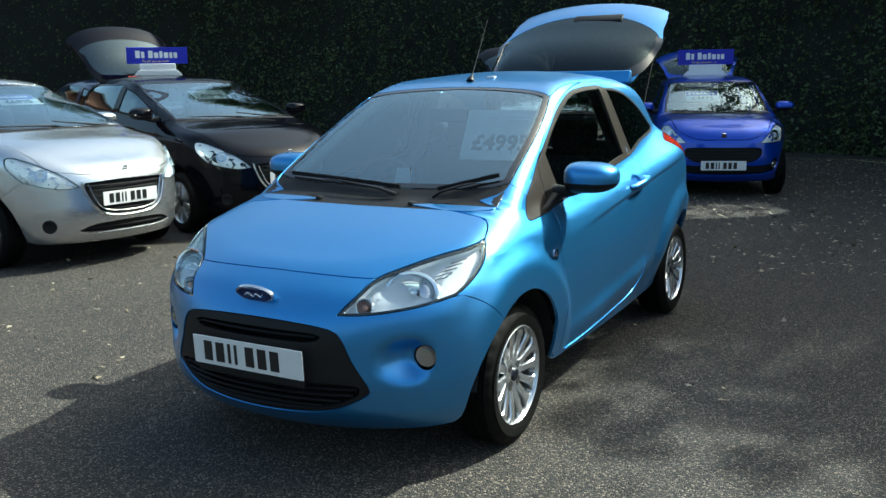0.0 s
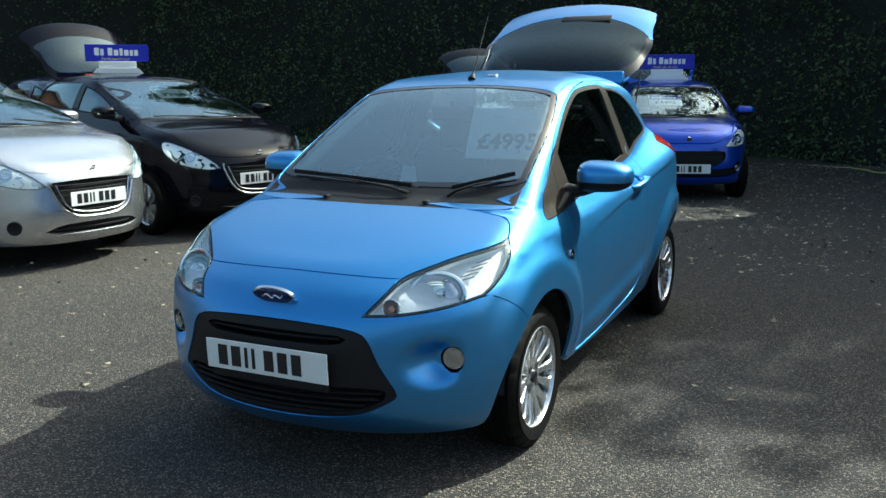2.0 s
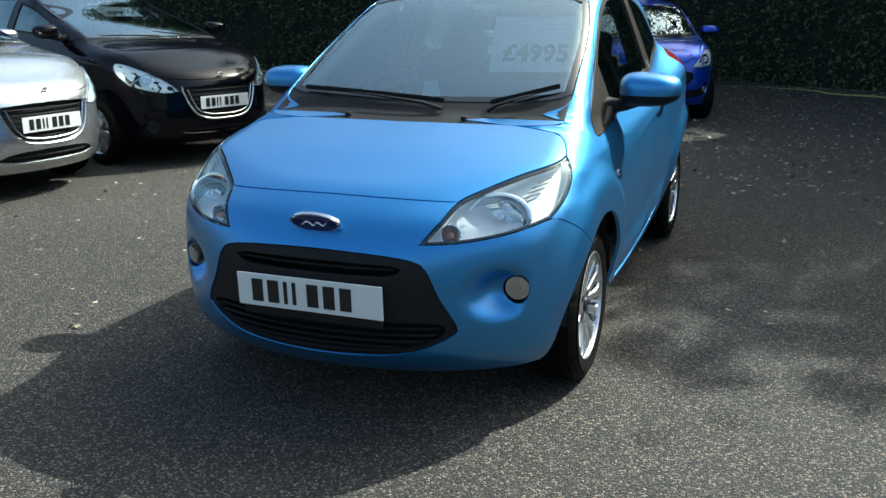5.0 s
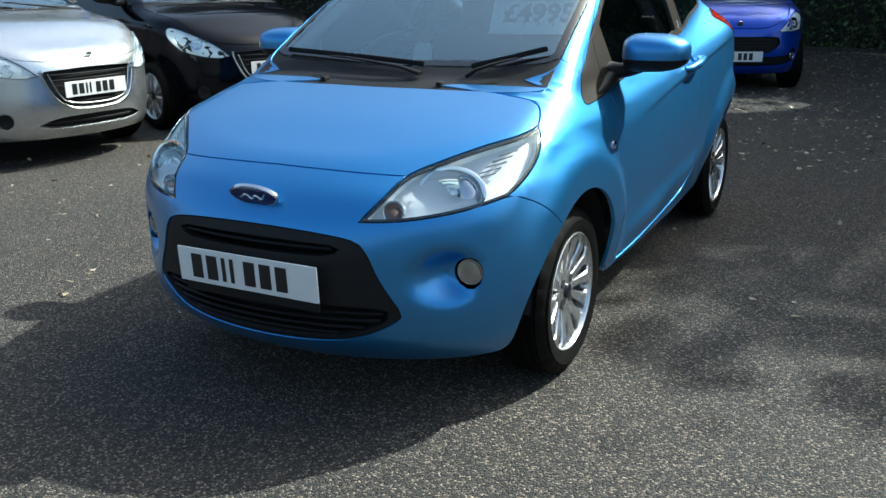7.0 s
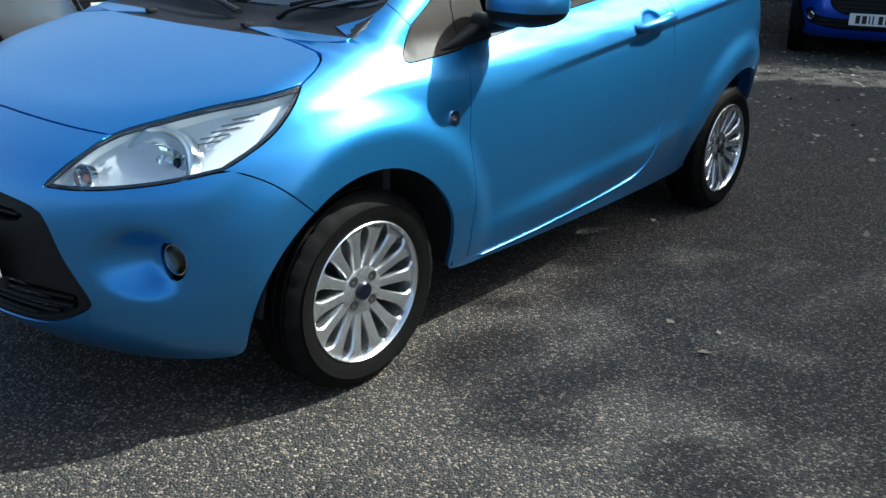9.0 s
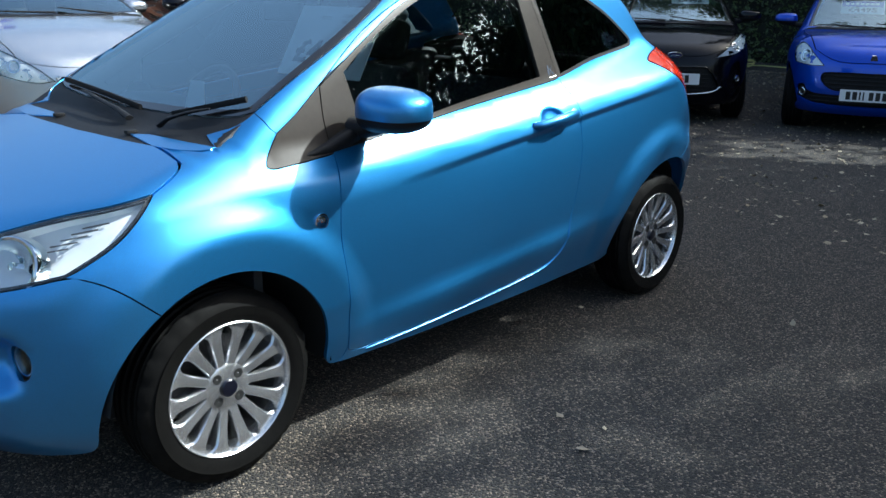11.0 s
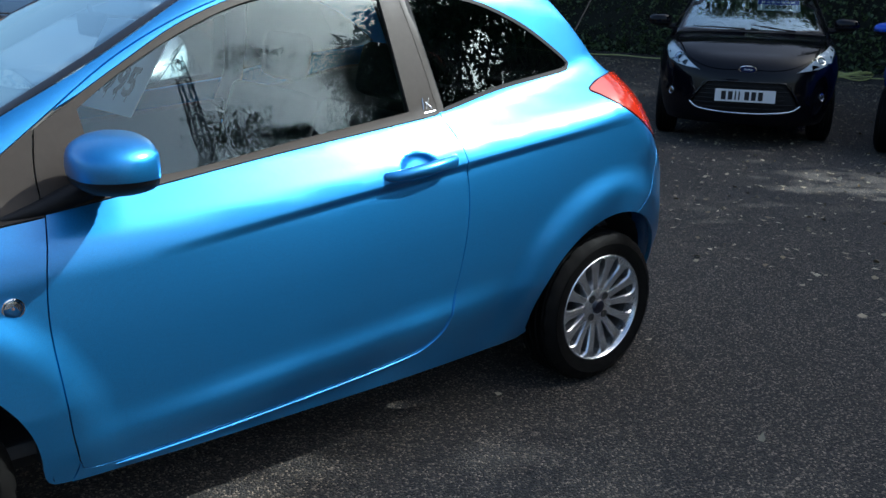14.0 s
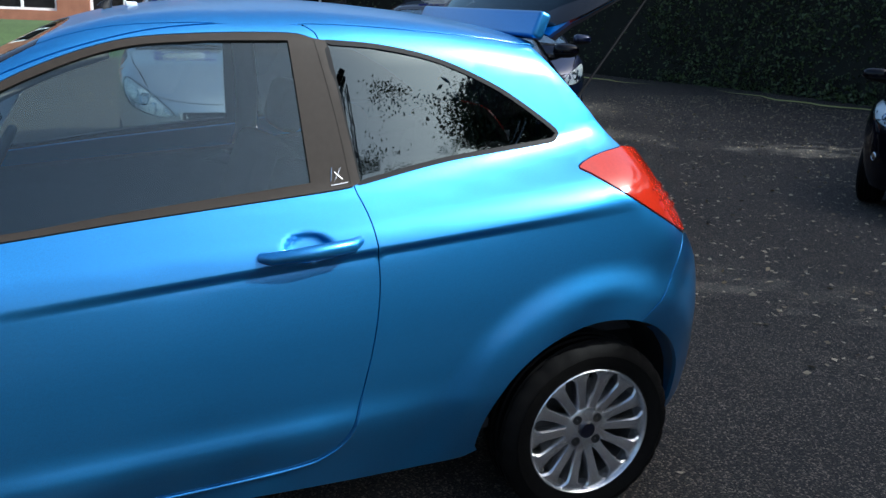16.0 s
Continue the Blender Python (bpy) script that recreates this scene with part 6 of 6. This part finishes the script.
# ---- the yard ----
def asphalt():
    m = mat("worn_asphalt", (0.06, 0.058, 0.056), 0.85)
    nt = m.node_tree
    b = nt.nodes["Principled BSDF"]
    co = nt.nodes.new("ShaderNodeTexCoord")
    def nz(scale, detail=3):
        n = nt.nodes.new("ShaderNodeTexNoise")
        n.inputs["Scale"].default_value, n.inputs["Detail"].default_value = scale, detail
        nt.links.new(co.outputs["Object"], n.inputs["Vector"])
        return n
    v = nt.nodes.new("ShaderNodeTexVoronoi")
    v.inputs["Scale"].default_value = 160
    nt.links.new(co.outputs["Object"], v.inputs["Vector"])
    sep = nt.nodes.new("ShaderNodeSeparateColor")
    nt.links.new(v.outputs["Color"], sep.inputs[0])
    stone = nt.nodes.new("ShaderNodeValToRGB")
    stone.color_ramp.elements[0].color, stone.color_ramp.elements[1].color = (0.011, 0.0108, 0.0105, 1), (0.25, 0.205, 0.155, 1)
    e = stone.color_ramp.elements.new(0.58)
    e.color = (0.027, 0.025, 0.0228, 1)
    e = stone.color_ramp.elements.new(0.84)
    e.color = (0.078, 0.066, 0.052, 1)
    nt.links.new(sep.outputs[0], stone.inputs[0])
    big = nt.nodes.new("ShaderNodeMapRange")
    big.inputs["From Min"].default_value, big.inputs["From Max"].default_value = 0.3, 0.7
    big.inputs["To Min"].default_value, big.inputs["To Max"].default_value = 0.75, 1.3
    nt.links.new(nz(0.35, 5).outputs["Fac"], big.inputs["Value"])
    mul = nt.nodes.new("ShaderNodeVectorMath")
    mul.operation = "SCALE"
    nt.links.new(stone.outputs[0], mul.inputs[0])
    nt.links.new(big.outputs[0], mul.inputs["Scale"])
    nt.links.new(mul.outputs[0], b.inputs["Base Color"])
    bp = nt.nodes.new("ShaderNodeBump")
    bp.inputs["Strength"].default_value, bp.inputs["Distance"].default_value = 1.0, 0.007
    nt.links.new(v.outputs["Distance"], bp.inputs["Height"])
    bp.invert = True
    nt.links.new(bp.outputs[0], b.inputs["Normal"])
    return m


ASPHALT = asphalt()
bm = bmesh.new()
bmesh.ops.create_grid(bm, x_segments=40, y_segments=40, size=1.0)
for v in bm.verts:
    v.co = Vector((math.copysign(abs(v.co.x) ** 3, v.co.x) * 900, math.copysign(abs(v.co.y) ** 3, v.co.y) * 900, 0))
ground = part("ground", bm, ASPHALT)
tagged(ground, "dark worn asphalt car park strewn with dry leaves", "ground", kind="structure")


# ---- hedge, trees, litter ----
def leaf_material(name, dark, light):
    m = mat(name, dark, 0.55)
    nt = m.node_tree
    b = nt.nodes["Principled BSDF"]
    g = nt.nodes.new("ShaderNodeNewGeometry")
    r = nt.nodes.new("ShaderNodeValToRGB")
    r.color_ramp.elements[0].color, r.color_ramp.elements[1].color = (*dark, 1), (*light, 1)
    nt.links.new(g.outputs["Random Per Island"], r.inputs[0])
    nt.links.new(r.outputs[0], b.inputs["Base Color"])
    return m


LEAF = leaf_material("hedge_leaf", (0.024, 0.045, 0.016), (0.10, 0.145, 0.045))
TREELEAF = leaf_material("tree_leaf", (0.02, 0.04, 0.012), (0.07, 0.11, 0.03))
DRYLEAF = leaf_material("dry_leaf", (0.14, 0.10, 0.05), (0.44, 0.38, 0.26))
BARK = mat("bark", (0.06, 0.045, 0.035), 0.9, vary=0.4, noise_scale=5, bump=1.0, bump_scale=30)
HEDGE_SHADE = mat("hedge_inner_shade", (0.012, 0.014, 0.009), 0.95, vary=0.5, noise_scale=6)
RNG = np.random.default_rng(7)


def leaves(name, centres, size, material, parent=None, flat=0.0, aspect=0.55):
    """Many small leaves, each a folded diamond, at the given places."""
    n = len(centres)
    u = RNG.normal(size=(n, 3))
    u[:, 2] *= 1 - flat
    u /= np.linalg.norm(u, axis=1, keepdims=True)
    v = RNG.normal(size=(n, 3))
    v[:, 2] *= 1 - flat
    v -= (v * u).sum(1, keepdims=True) * u
    v /= np.linalg.norm(v, axis=1, keepdims=True)
    w = np.cross(u, v)
    s = (size * RNG.uniform(0.6, 1.3, n))[:, None]
    p = np.stack([centres - u * s * 0.5, centres + v * s * aspect * 0.5 + w * s * 0.08, centres + u * s * 0.5, centres - v * s * aspect * 0.5 + w * s * 0.08], 1).reshape(-1, 3)
    me = bpy.data.meshes.new(name)
    me.vertices.add(4 * n)
    me.vertices.foreach_set("co", p.ravel().astype(np.float32))
    idx = np.arange(n)[:, None] * 4
    tri = np.concatenate([idx + [0, 1, 2], idx + [0, 2, 3]], 1).reshape(-1)
    me.loops.add(6 * n)
    me.loops.foreach_set("vertex_index", tri.astype(np.int32))
    me.polygons.add(2 * n)
    me.polygons.foreach_set("loop_start", (np.arange(2 * n) * 3).astype(np.int32))
    me.polygons.foreach_set("loop_total", np.full(2 * n, 3, np.int32))
    me.update()
    me.validate()
    me.materials.append(material)
    ob = new(name, me)
    if parent:
        ob.parent = parent
    return ob


HEDGE = np.array([(-46, -14), (-34, 1), (-24, 8), (-15, 12.6), (-8, 14.0), (-1, 13.7), (2.6, 11.9), (6.5, 9.6), (11, 8.6), (17, 6.5)], float)


def hedge_line(step):
    return spline2(HEDGE, False, step)


def hedge():
    line = hedge_line(0.5)
    t = np.gradient(line, axis=0)
    t /= np.linalg.norm(t, axis=1, keepdims=True)
    inn = np.stack([t[:, 1], -t[:, 0]], -1)
    # a lumpy sheet behind the leaves, coloured near black for the shade inside
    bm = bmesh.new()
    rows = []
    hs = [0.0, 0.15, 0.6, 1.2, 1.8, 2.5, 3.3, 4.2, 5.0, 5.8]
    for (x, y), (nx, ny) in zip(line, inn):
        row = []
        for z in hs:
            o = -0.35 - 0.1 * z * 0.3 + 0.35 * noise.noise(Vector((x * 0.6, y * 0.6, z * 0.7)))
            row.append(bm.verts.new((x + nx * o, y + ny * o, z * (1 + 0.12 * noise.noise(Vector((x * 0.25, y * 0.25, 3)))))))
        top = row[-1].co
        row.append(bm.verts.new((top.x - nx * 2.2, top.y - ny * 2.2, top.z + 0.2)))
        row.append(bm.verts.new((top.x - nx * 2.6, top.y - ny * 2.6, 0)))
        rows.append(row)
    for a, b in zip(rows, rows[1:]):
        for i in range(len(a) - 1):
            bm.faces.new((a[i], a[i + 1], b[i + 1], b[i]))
    h = part("hedge", bm, HEDGE_SHADE, None, smooth=80)
    tagged(h, "tall dense dark green hedge behind the car park", "hedge", kind="stuff")
    # leaves over its face, denser where it is seen near
    cs = []
    for (x, y), (nx, ny), tt in zip(line, inn, t):
        near = -16 < x < 7
        n = 900 if near else 200
        z = RNG.uniform(0.02, 1, n) ** (1.5 if near else 1.0) * 6.4
        al = RNG.uniform(-0.3, 0.3, n)
        lump = np.array([noise.noise(Vector((x * 0.8, y * 0.8, q * 0.9))) for q in np.linspace(0, 8, 24)])
        o = -0.15 - 0.03 * z + 0.5 * np.interp(z, np.linspace(0, 8, 24), lump) + RNG.normal(0, 0.10, n)
        cs.append(np.stack([x + nx * o + tt[0] * al, y + ny * o + tt[1] * al, z], -1))
    lv = leaves("leaf_cover", np.vstack(cs), 0.085, LEAF, h)
    lv["kind"] = "stuff"


hedge()


def in_wanted_shade(c, ragged=1.0):
    """True where a point's shadow lands in the shade wanted on the ground; the zone is set to keep the cars sunlit,
    with a ragged edge.
    """
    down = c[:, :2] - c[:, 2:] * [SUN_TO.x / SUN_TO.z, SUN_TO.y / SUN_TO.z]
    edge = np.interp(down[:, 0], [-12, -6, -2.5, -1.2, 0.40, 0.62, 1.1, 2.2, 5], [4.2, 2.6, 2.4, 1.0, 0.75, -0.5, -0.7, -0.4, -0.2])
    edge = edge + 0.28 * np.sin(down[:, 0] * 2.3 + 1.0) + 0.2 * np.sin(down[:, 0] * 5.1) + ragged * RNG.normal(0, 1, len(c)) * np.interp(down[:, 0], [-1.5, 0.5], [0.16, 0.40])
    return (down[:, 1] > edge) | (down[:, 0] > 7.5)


def tree(name, at, height, spread, count, label, lean=(0, 0), leaf=0.13, full=0):
    """A tapered trunk with limbs, and a loose crown of leaves gathered on the twig ends."""
    root = new(name, None)
    root.location = (*at, 0)
    rnd = random.Random(int(abs(at[0]) * 31 + abs(at[1]) * 17))
    bm = bmesh.new()
    ends = []
    def limb(p, d, length, r, level):
        pts, rs = [p], [r]
        q, dd = p.copy(), d.copy()
        n = 5
        for i in range(n):
            dd = (dd + Vector((rnd.uniform(-1, 1), rnd.uniform(-1, 1), rnd.uniform(-0.3, 0.6))) * 0.22).normalized()
            q = q + dd * length / n
            pts.append(q.copy())
            rs.append(r * (1 - 0.75 * (i + 1) / n))
            if level >= 1:
                ends.append(q.copy())
            if level < 2 and i >= 1:
                for _ in range(2 if level == 0 else 1):
                    a = rnd.uniform(0, 6.28)
                    side = Vector((math.cos(a), math.sin(a), rnd.uniform(0.1, 0.7))).normalized()
                    limb(q.copy(), side, length * rnd.uniform(0.35, 0.55) * spread, rs[-1] * 0.6, level + 1)
        # limbs whose shadow would leave the wanted shade zone are left out
        keep = [all(in_wanted_shade(np.array([tuple(v + Vector((*at, 0)))]), 0.0)) or v.z < 3.0 for v in pts]
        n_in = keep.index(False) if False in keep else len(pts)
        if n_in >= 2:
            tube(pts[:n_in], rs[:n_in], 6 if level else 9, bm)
    limb(Vector((0, 0, 0)), Vector((lean[0], lean[1], 1)).normalized(), height, height * 0.022, 0)
    part("trunk", bm, BARK, root, smooth=60)
    e = np.array([tuple(v) for v in ends])
    pick = e[RNG.integers(0, len(e), count)]
    c = pick + RNG.normal(0, 0.42, (count, 3)) * [1, 1, 0.7]
    if full:
        # clumps that fill the crown out, flattened like sprays of foliage
        q = RNG.normal(size=(full, 3))
        q *= (RNG.uniform(0, 1, full) ** 0.4 / np.linalg.norm(q, axis=1))[:, None]
        mids = q * [height * 0.36, height * 0.36, height * 0.42] + [0, 0, height * 0.56]
        n = count // full
        c = np.vstack([c, np.repeat(mids, n, 0) + RNG.normal(0, 1, (n * full, 3)) * [0.55, 0.55, 0.20]])
    # leaves that would shade the cars or the sunlit asphalt are dropped
    c = c[(c[:, 2] > (0.4 if full else 1.5)) & in_wanted_shade(c + [*at, 0])]
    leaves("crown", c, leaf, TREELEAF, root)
    return tagged(root, label, "tree", "trees round the car park")


# crowns mostly out of view, placed and sized to shade the asphalt
for x, y, h, s in ((5.2, 11.0, 12.5, 0.75), (7.8, 9.0, 12.5, 0.75), (11, 9.2, 9.4, 0.8), (2.6, 12.7, 10, 0.75), (-1, 14.6, 10.4, 0.75), (-5, 15, 10.4, 0.8), (-9, 15.2, 10.4, 0.8), (-13.5, 14.4, 10, 0.8), (6.7, 11.6, 13.5, 0.75), (-16, 14.2, 10, 0.9), (-11, 15, 10.4, 0.8), (-22, 11.5, 10, 0.9), (9.6, 11.4, 10.6, 0.75), (3.8, 11.6, 9.5, 0.75), (-19, 13, 10, 0.9)):
    tree("tree", (x, y), h, s, 16000 if x < 2 else 12000, "leafy broad-crowned tree rising out of the hedge", leaf=0.19)
for x, y, h, s in ((15.5, 9.4, 8.5, 0.85), (19.5, 8.6, 7.0, 0.9), (22.5, 11.5, 9.5, 0.85), (25, 6.4, 5.5, 1.0), (17, 12.5, 11, 0.9), (31, 4, 5.0, 1.0), (27, -9, 6, 1.0), (30, -16, 6, 1.0)):
    tree("tree", (x, y), h, s, 42000 if h > 8 else 15000, "leafy tree across the yard against the sky", leaf=0.11, full=150)
# dry leaves on the asphalt
n = 19000
pts = np.stack([RNG.uniform(-12, 8, n), 12.5 - RNG.uniform(0, 1, n) ** 1.6 * 14, np.full(n, 0.008)], -1)
keep = np.hypot(pts[:, 0] - 1.5, pts[:, 1] + 3) > 2.5
keep &= (pts[:, 1] > 2.6) | (RNG.uniform(0, 1, n) < np.where(pts[:, 0] < -0.9, 0.15, 0.05))
lit = leaves("leaf_litter", pts[keep], 0.040, DRYLEAF, None, 0.90, 0.62)
tagged(lit, "dry fallen leaves scattered over the asphalt", "leaves", kind="stuff")


def hose():
    """A pale yellow hose lying along the foot of the hedge, with a loose coil in it."""
    line = hedge_line(0.35)
    line = line[(line[:, 0] > -17) & (line[:, 0] < 6)]
    t = np.gradient(line, axis=0)
    t /= np.linalg.norm(t, axis=1, keepdims=True)
    pts = []
    for k, ((x, y), (tx, ty)) in enumerate(zip(line, t)):
        o = 0.75 + 0.25 * math.sin(k * 0.45) + 0.12 * math.sin(k * 1.7)
        pts.append((x + ty * o, y - tx * o, 0.002 + 0.014 * math.sin(k * 0.31 + 2.0)))
    bm = tube(pts, 0.012, 6)
    for c, r in (((-4.75, 12.9), 0.42), ((-4.55, 12.8), 0.30), ((-4.9, 12.95), 0.36)):
        a = np.arange(0, 2 * math.pi, 0.35)
        tube([(c[0] + r * 1.3 * math.cos(q), c[1] + r * math.sin(q), 0.04 + 0.05 * math.sin(2 * q + r * 20) + 0.05) for q in a], 0.013, 6, bm, True)
    tagged(part("garden_hose", bm, HOSE, None, smooth=60), "pale yellow hose lying loosely along the hedge foot", "hose")


hose()


def mast():
    """A lattice lighting mast with a floodlight on top."""
    root = new("lattice_mast", None)
    root.location = (14.2, 5.2, 0)
    H = 11.3
    half = lambda z: 0.33 - 0.19 * z / H
    for sx in (1, -1):
        for sy in (1, -1):
            part("mast_leg", tube([(sx * half(0), sy * half(0), 0), (sx * half(H), sy * half(H), H)], 0.034, 6), GALV, root, smooth=60)
    n = 15
    for k in range(n):
        z0, z1 = H * k / n, H * (k + 1) / n
        a, b = half(z0), half(z1)
        for s in (1, -1):
            for p, q in (((-a, s * a, z0), (b, s * b, z1)), ((s * a, a, z0), (s * b, -b, z1))):
                part("mast_brace", tube([p, q] if k % 2 else [(p[0] * (-1 if p[1] == s * a else 1), p[1] * (1 if p[1] == s * a else -1), p[2]), (q[0] * (-1 if p[1] == s * a else 1), q[1] * (1 if p[1] == s * a else -1), q[2])], 0.018, 5), GALV, root)
    part("head_frame", box((0.9, 0.12, 0.1), (0, 0, H + 0.05), 0.02), GALV, root)
    part("floodlight", box((0.6, 0.26, 0.32), (-0.3, -0.16, H + 0.18), 0.05, 2, Matrix.Rotation(radians(-30), 4, "X")), UNDER, root, "dark floodlight housing")
    tagged(root, "tall grey steel lattice lighting mast beside the yard", "mast")


mast()


def building():
    """A long red-brick office with a band of windows and a flat roof, beyond the parked row."""
    root = new("brick_building", None)
    root.matrix_local = pose(-27, -1.5, 0, 0, 0, 78)
    L, H, D = 26.0, 5.6, 6.0
    bm = bmesh.new()
    bays = 9
    bw = L / bays
    wins = []
    for k in range(bays):
        x0 = -L / 2 + k * bw
        for zb, zt_ in ((0.9, 2.2), (3.3, 4.5)):
            wins.append((x0 + bw * 0.16, x0 + bw * 0.84, zb, zt_))
    xs = sorted({-L / 2, L / 2, *[w[0] for w in wins], *[w[1] for w in wins]})
    zs = [0, 0.9, 2.2, 3.3, 4.5, H]
    for a, b in zip(xs, xs[1:]):
        for c, d in zip(zs, zs[1:]):
            if any(w[0] <= (a + b) / 2 <= w[1] and w[2] <= (c + d) / 2 <= w[3] for w in wins):
                continue
            bm.faces.new([bm.verts.new((x, 0, z)) for x, z in ((a, c), (b, c), (b, d), (a, d))])
    bmesh.ops.remove_doubles(bm, verts=bm.verts, dist=0.001)
    r = bmesh.ops.extrude_face_region(bm, geom=bm.faces[:])
    bmesh.ops.translate(bm, vec=(0, 0.28, 0), verts=[v for v in r["geom"] if isinstance(v, bmesh.types.BMVert)])
    part("wall", bm, BRICK, root, "red brick front wall")
    part("wall", box((L, 0.2, H), (0, D, H / 2)), BRICK, root)
    for s in (1, -1):
        part("wall", box((0.2, D - 0.4, H), (s * (L / 2 - 0.1), D / 2 + 0.1, H / 2)), BRICK, root)
    part("roof", box((L + 0.6, D + 0.8, 0.3), (0, D / 2, H + 0.15), 0.03), GALV, root, "grey flat roof edge")
    pane = None
    for x0, x1, z0, z1 in wins:
        w = part("window", box((x1 - x0, 0.02, z1 - z0), ((x0 + x1) / 2, 0.16, (z0 + z1) / 2)), GLOSSBLACK, root, "dark office window")
        part("window_frame", box((x1 - x0, 0.06, 0.07), ((x0 + x1) / 2, 0.12, z0 + 0.035)), WHITE, w)
        part("window_frame", box((x1 - x0, 0.06, 0.07), ((x0 + x1) / 2, 0.12, z1 - 0.035)), WHITE, w)
        for q in (x0 + 0.035, (x0 + x1) / 2, x1 - 0.035):
            part("window_frame", box((0.07, 0.06, z1 - z0 - 0.14), (q, 0.12, (z0 + z1) / 2)), WHITE, w)
    tagged(root, "long red-brick two-storey office with white window frames", "building")


building()

# a grassed bank before the building
bm = bmesh.new()
rows = []
for x in np.linspace(-26, 3, 30):
    rows.append([bm.verts.new((-20.5 - 0.9 * k + 0.25 * noise.noise(Vector((x, k, 0))), x, (0.0, 0.35, 0.6, 0.7, 0.7, -0.1)[k] * (1 if 0 < k < 5 else 1) + (0.06 * noise.noise(Vector((x * 2, k, 5))) if 0 < k < 5 else 0))) for k in range(6)])
for a, b in zip(rows, rows[1:]):
    for i in range(5):
        bm.faces.new((a[i], a[i + 1], b[i + 1], b[i]))
bank = part("grass_bank", bm, GRASS, None, smooth=60)
tagged(bank, "low grassed bank along the far side of the yard", "ground", kind="structure")
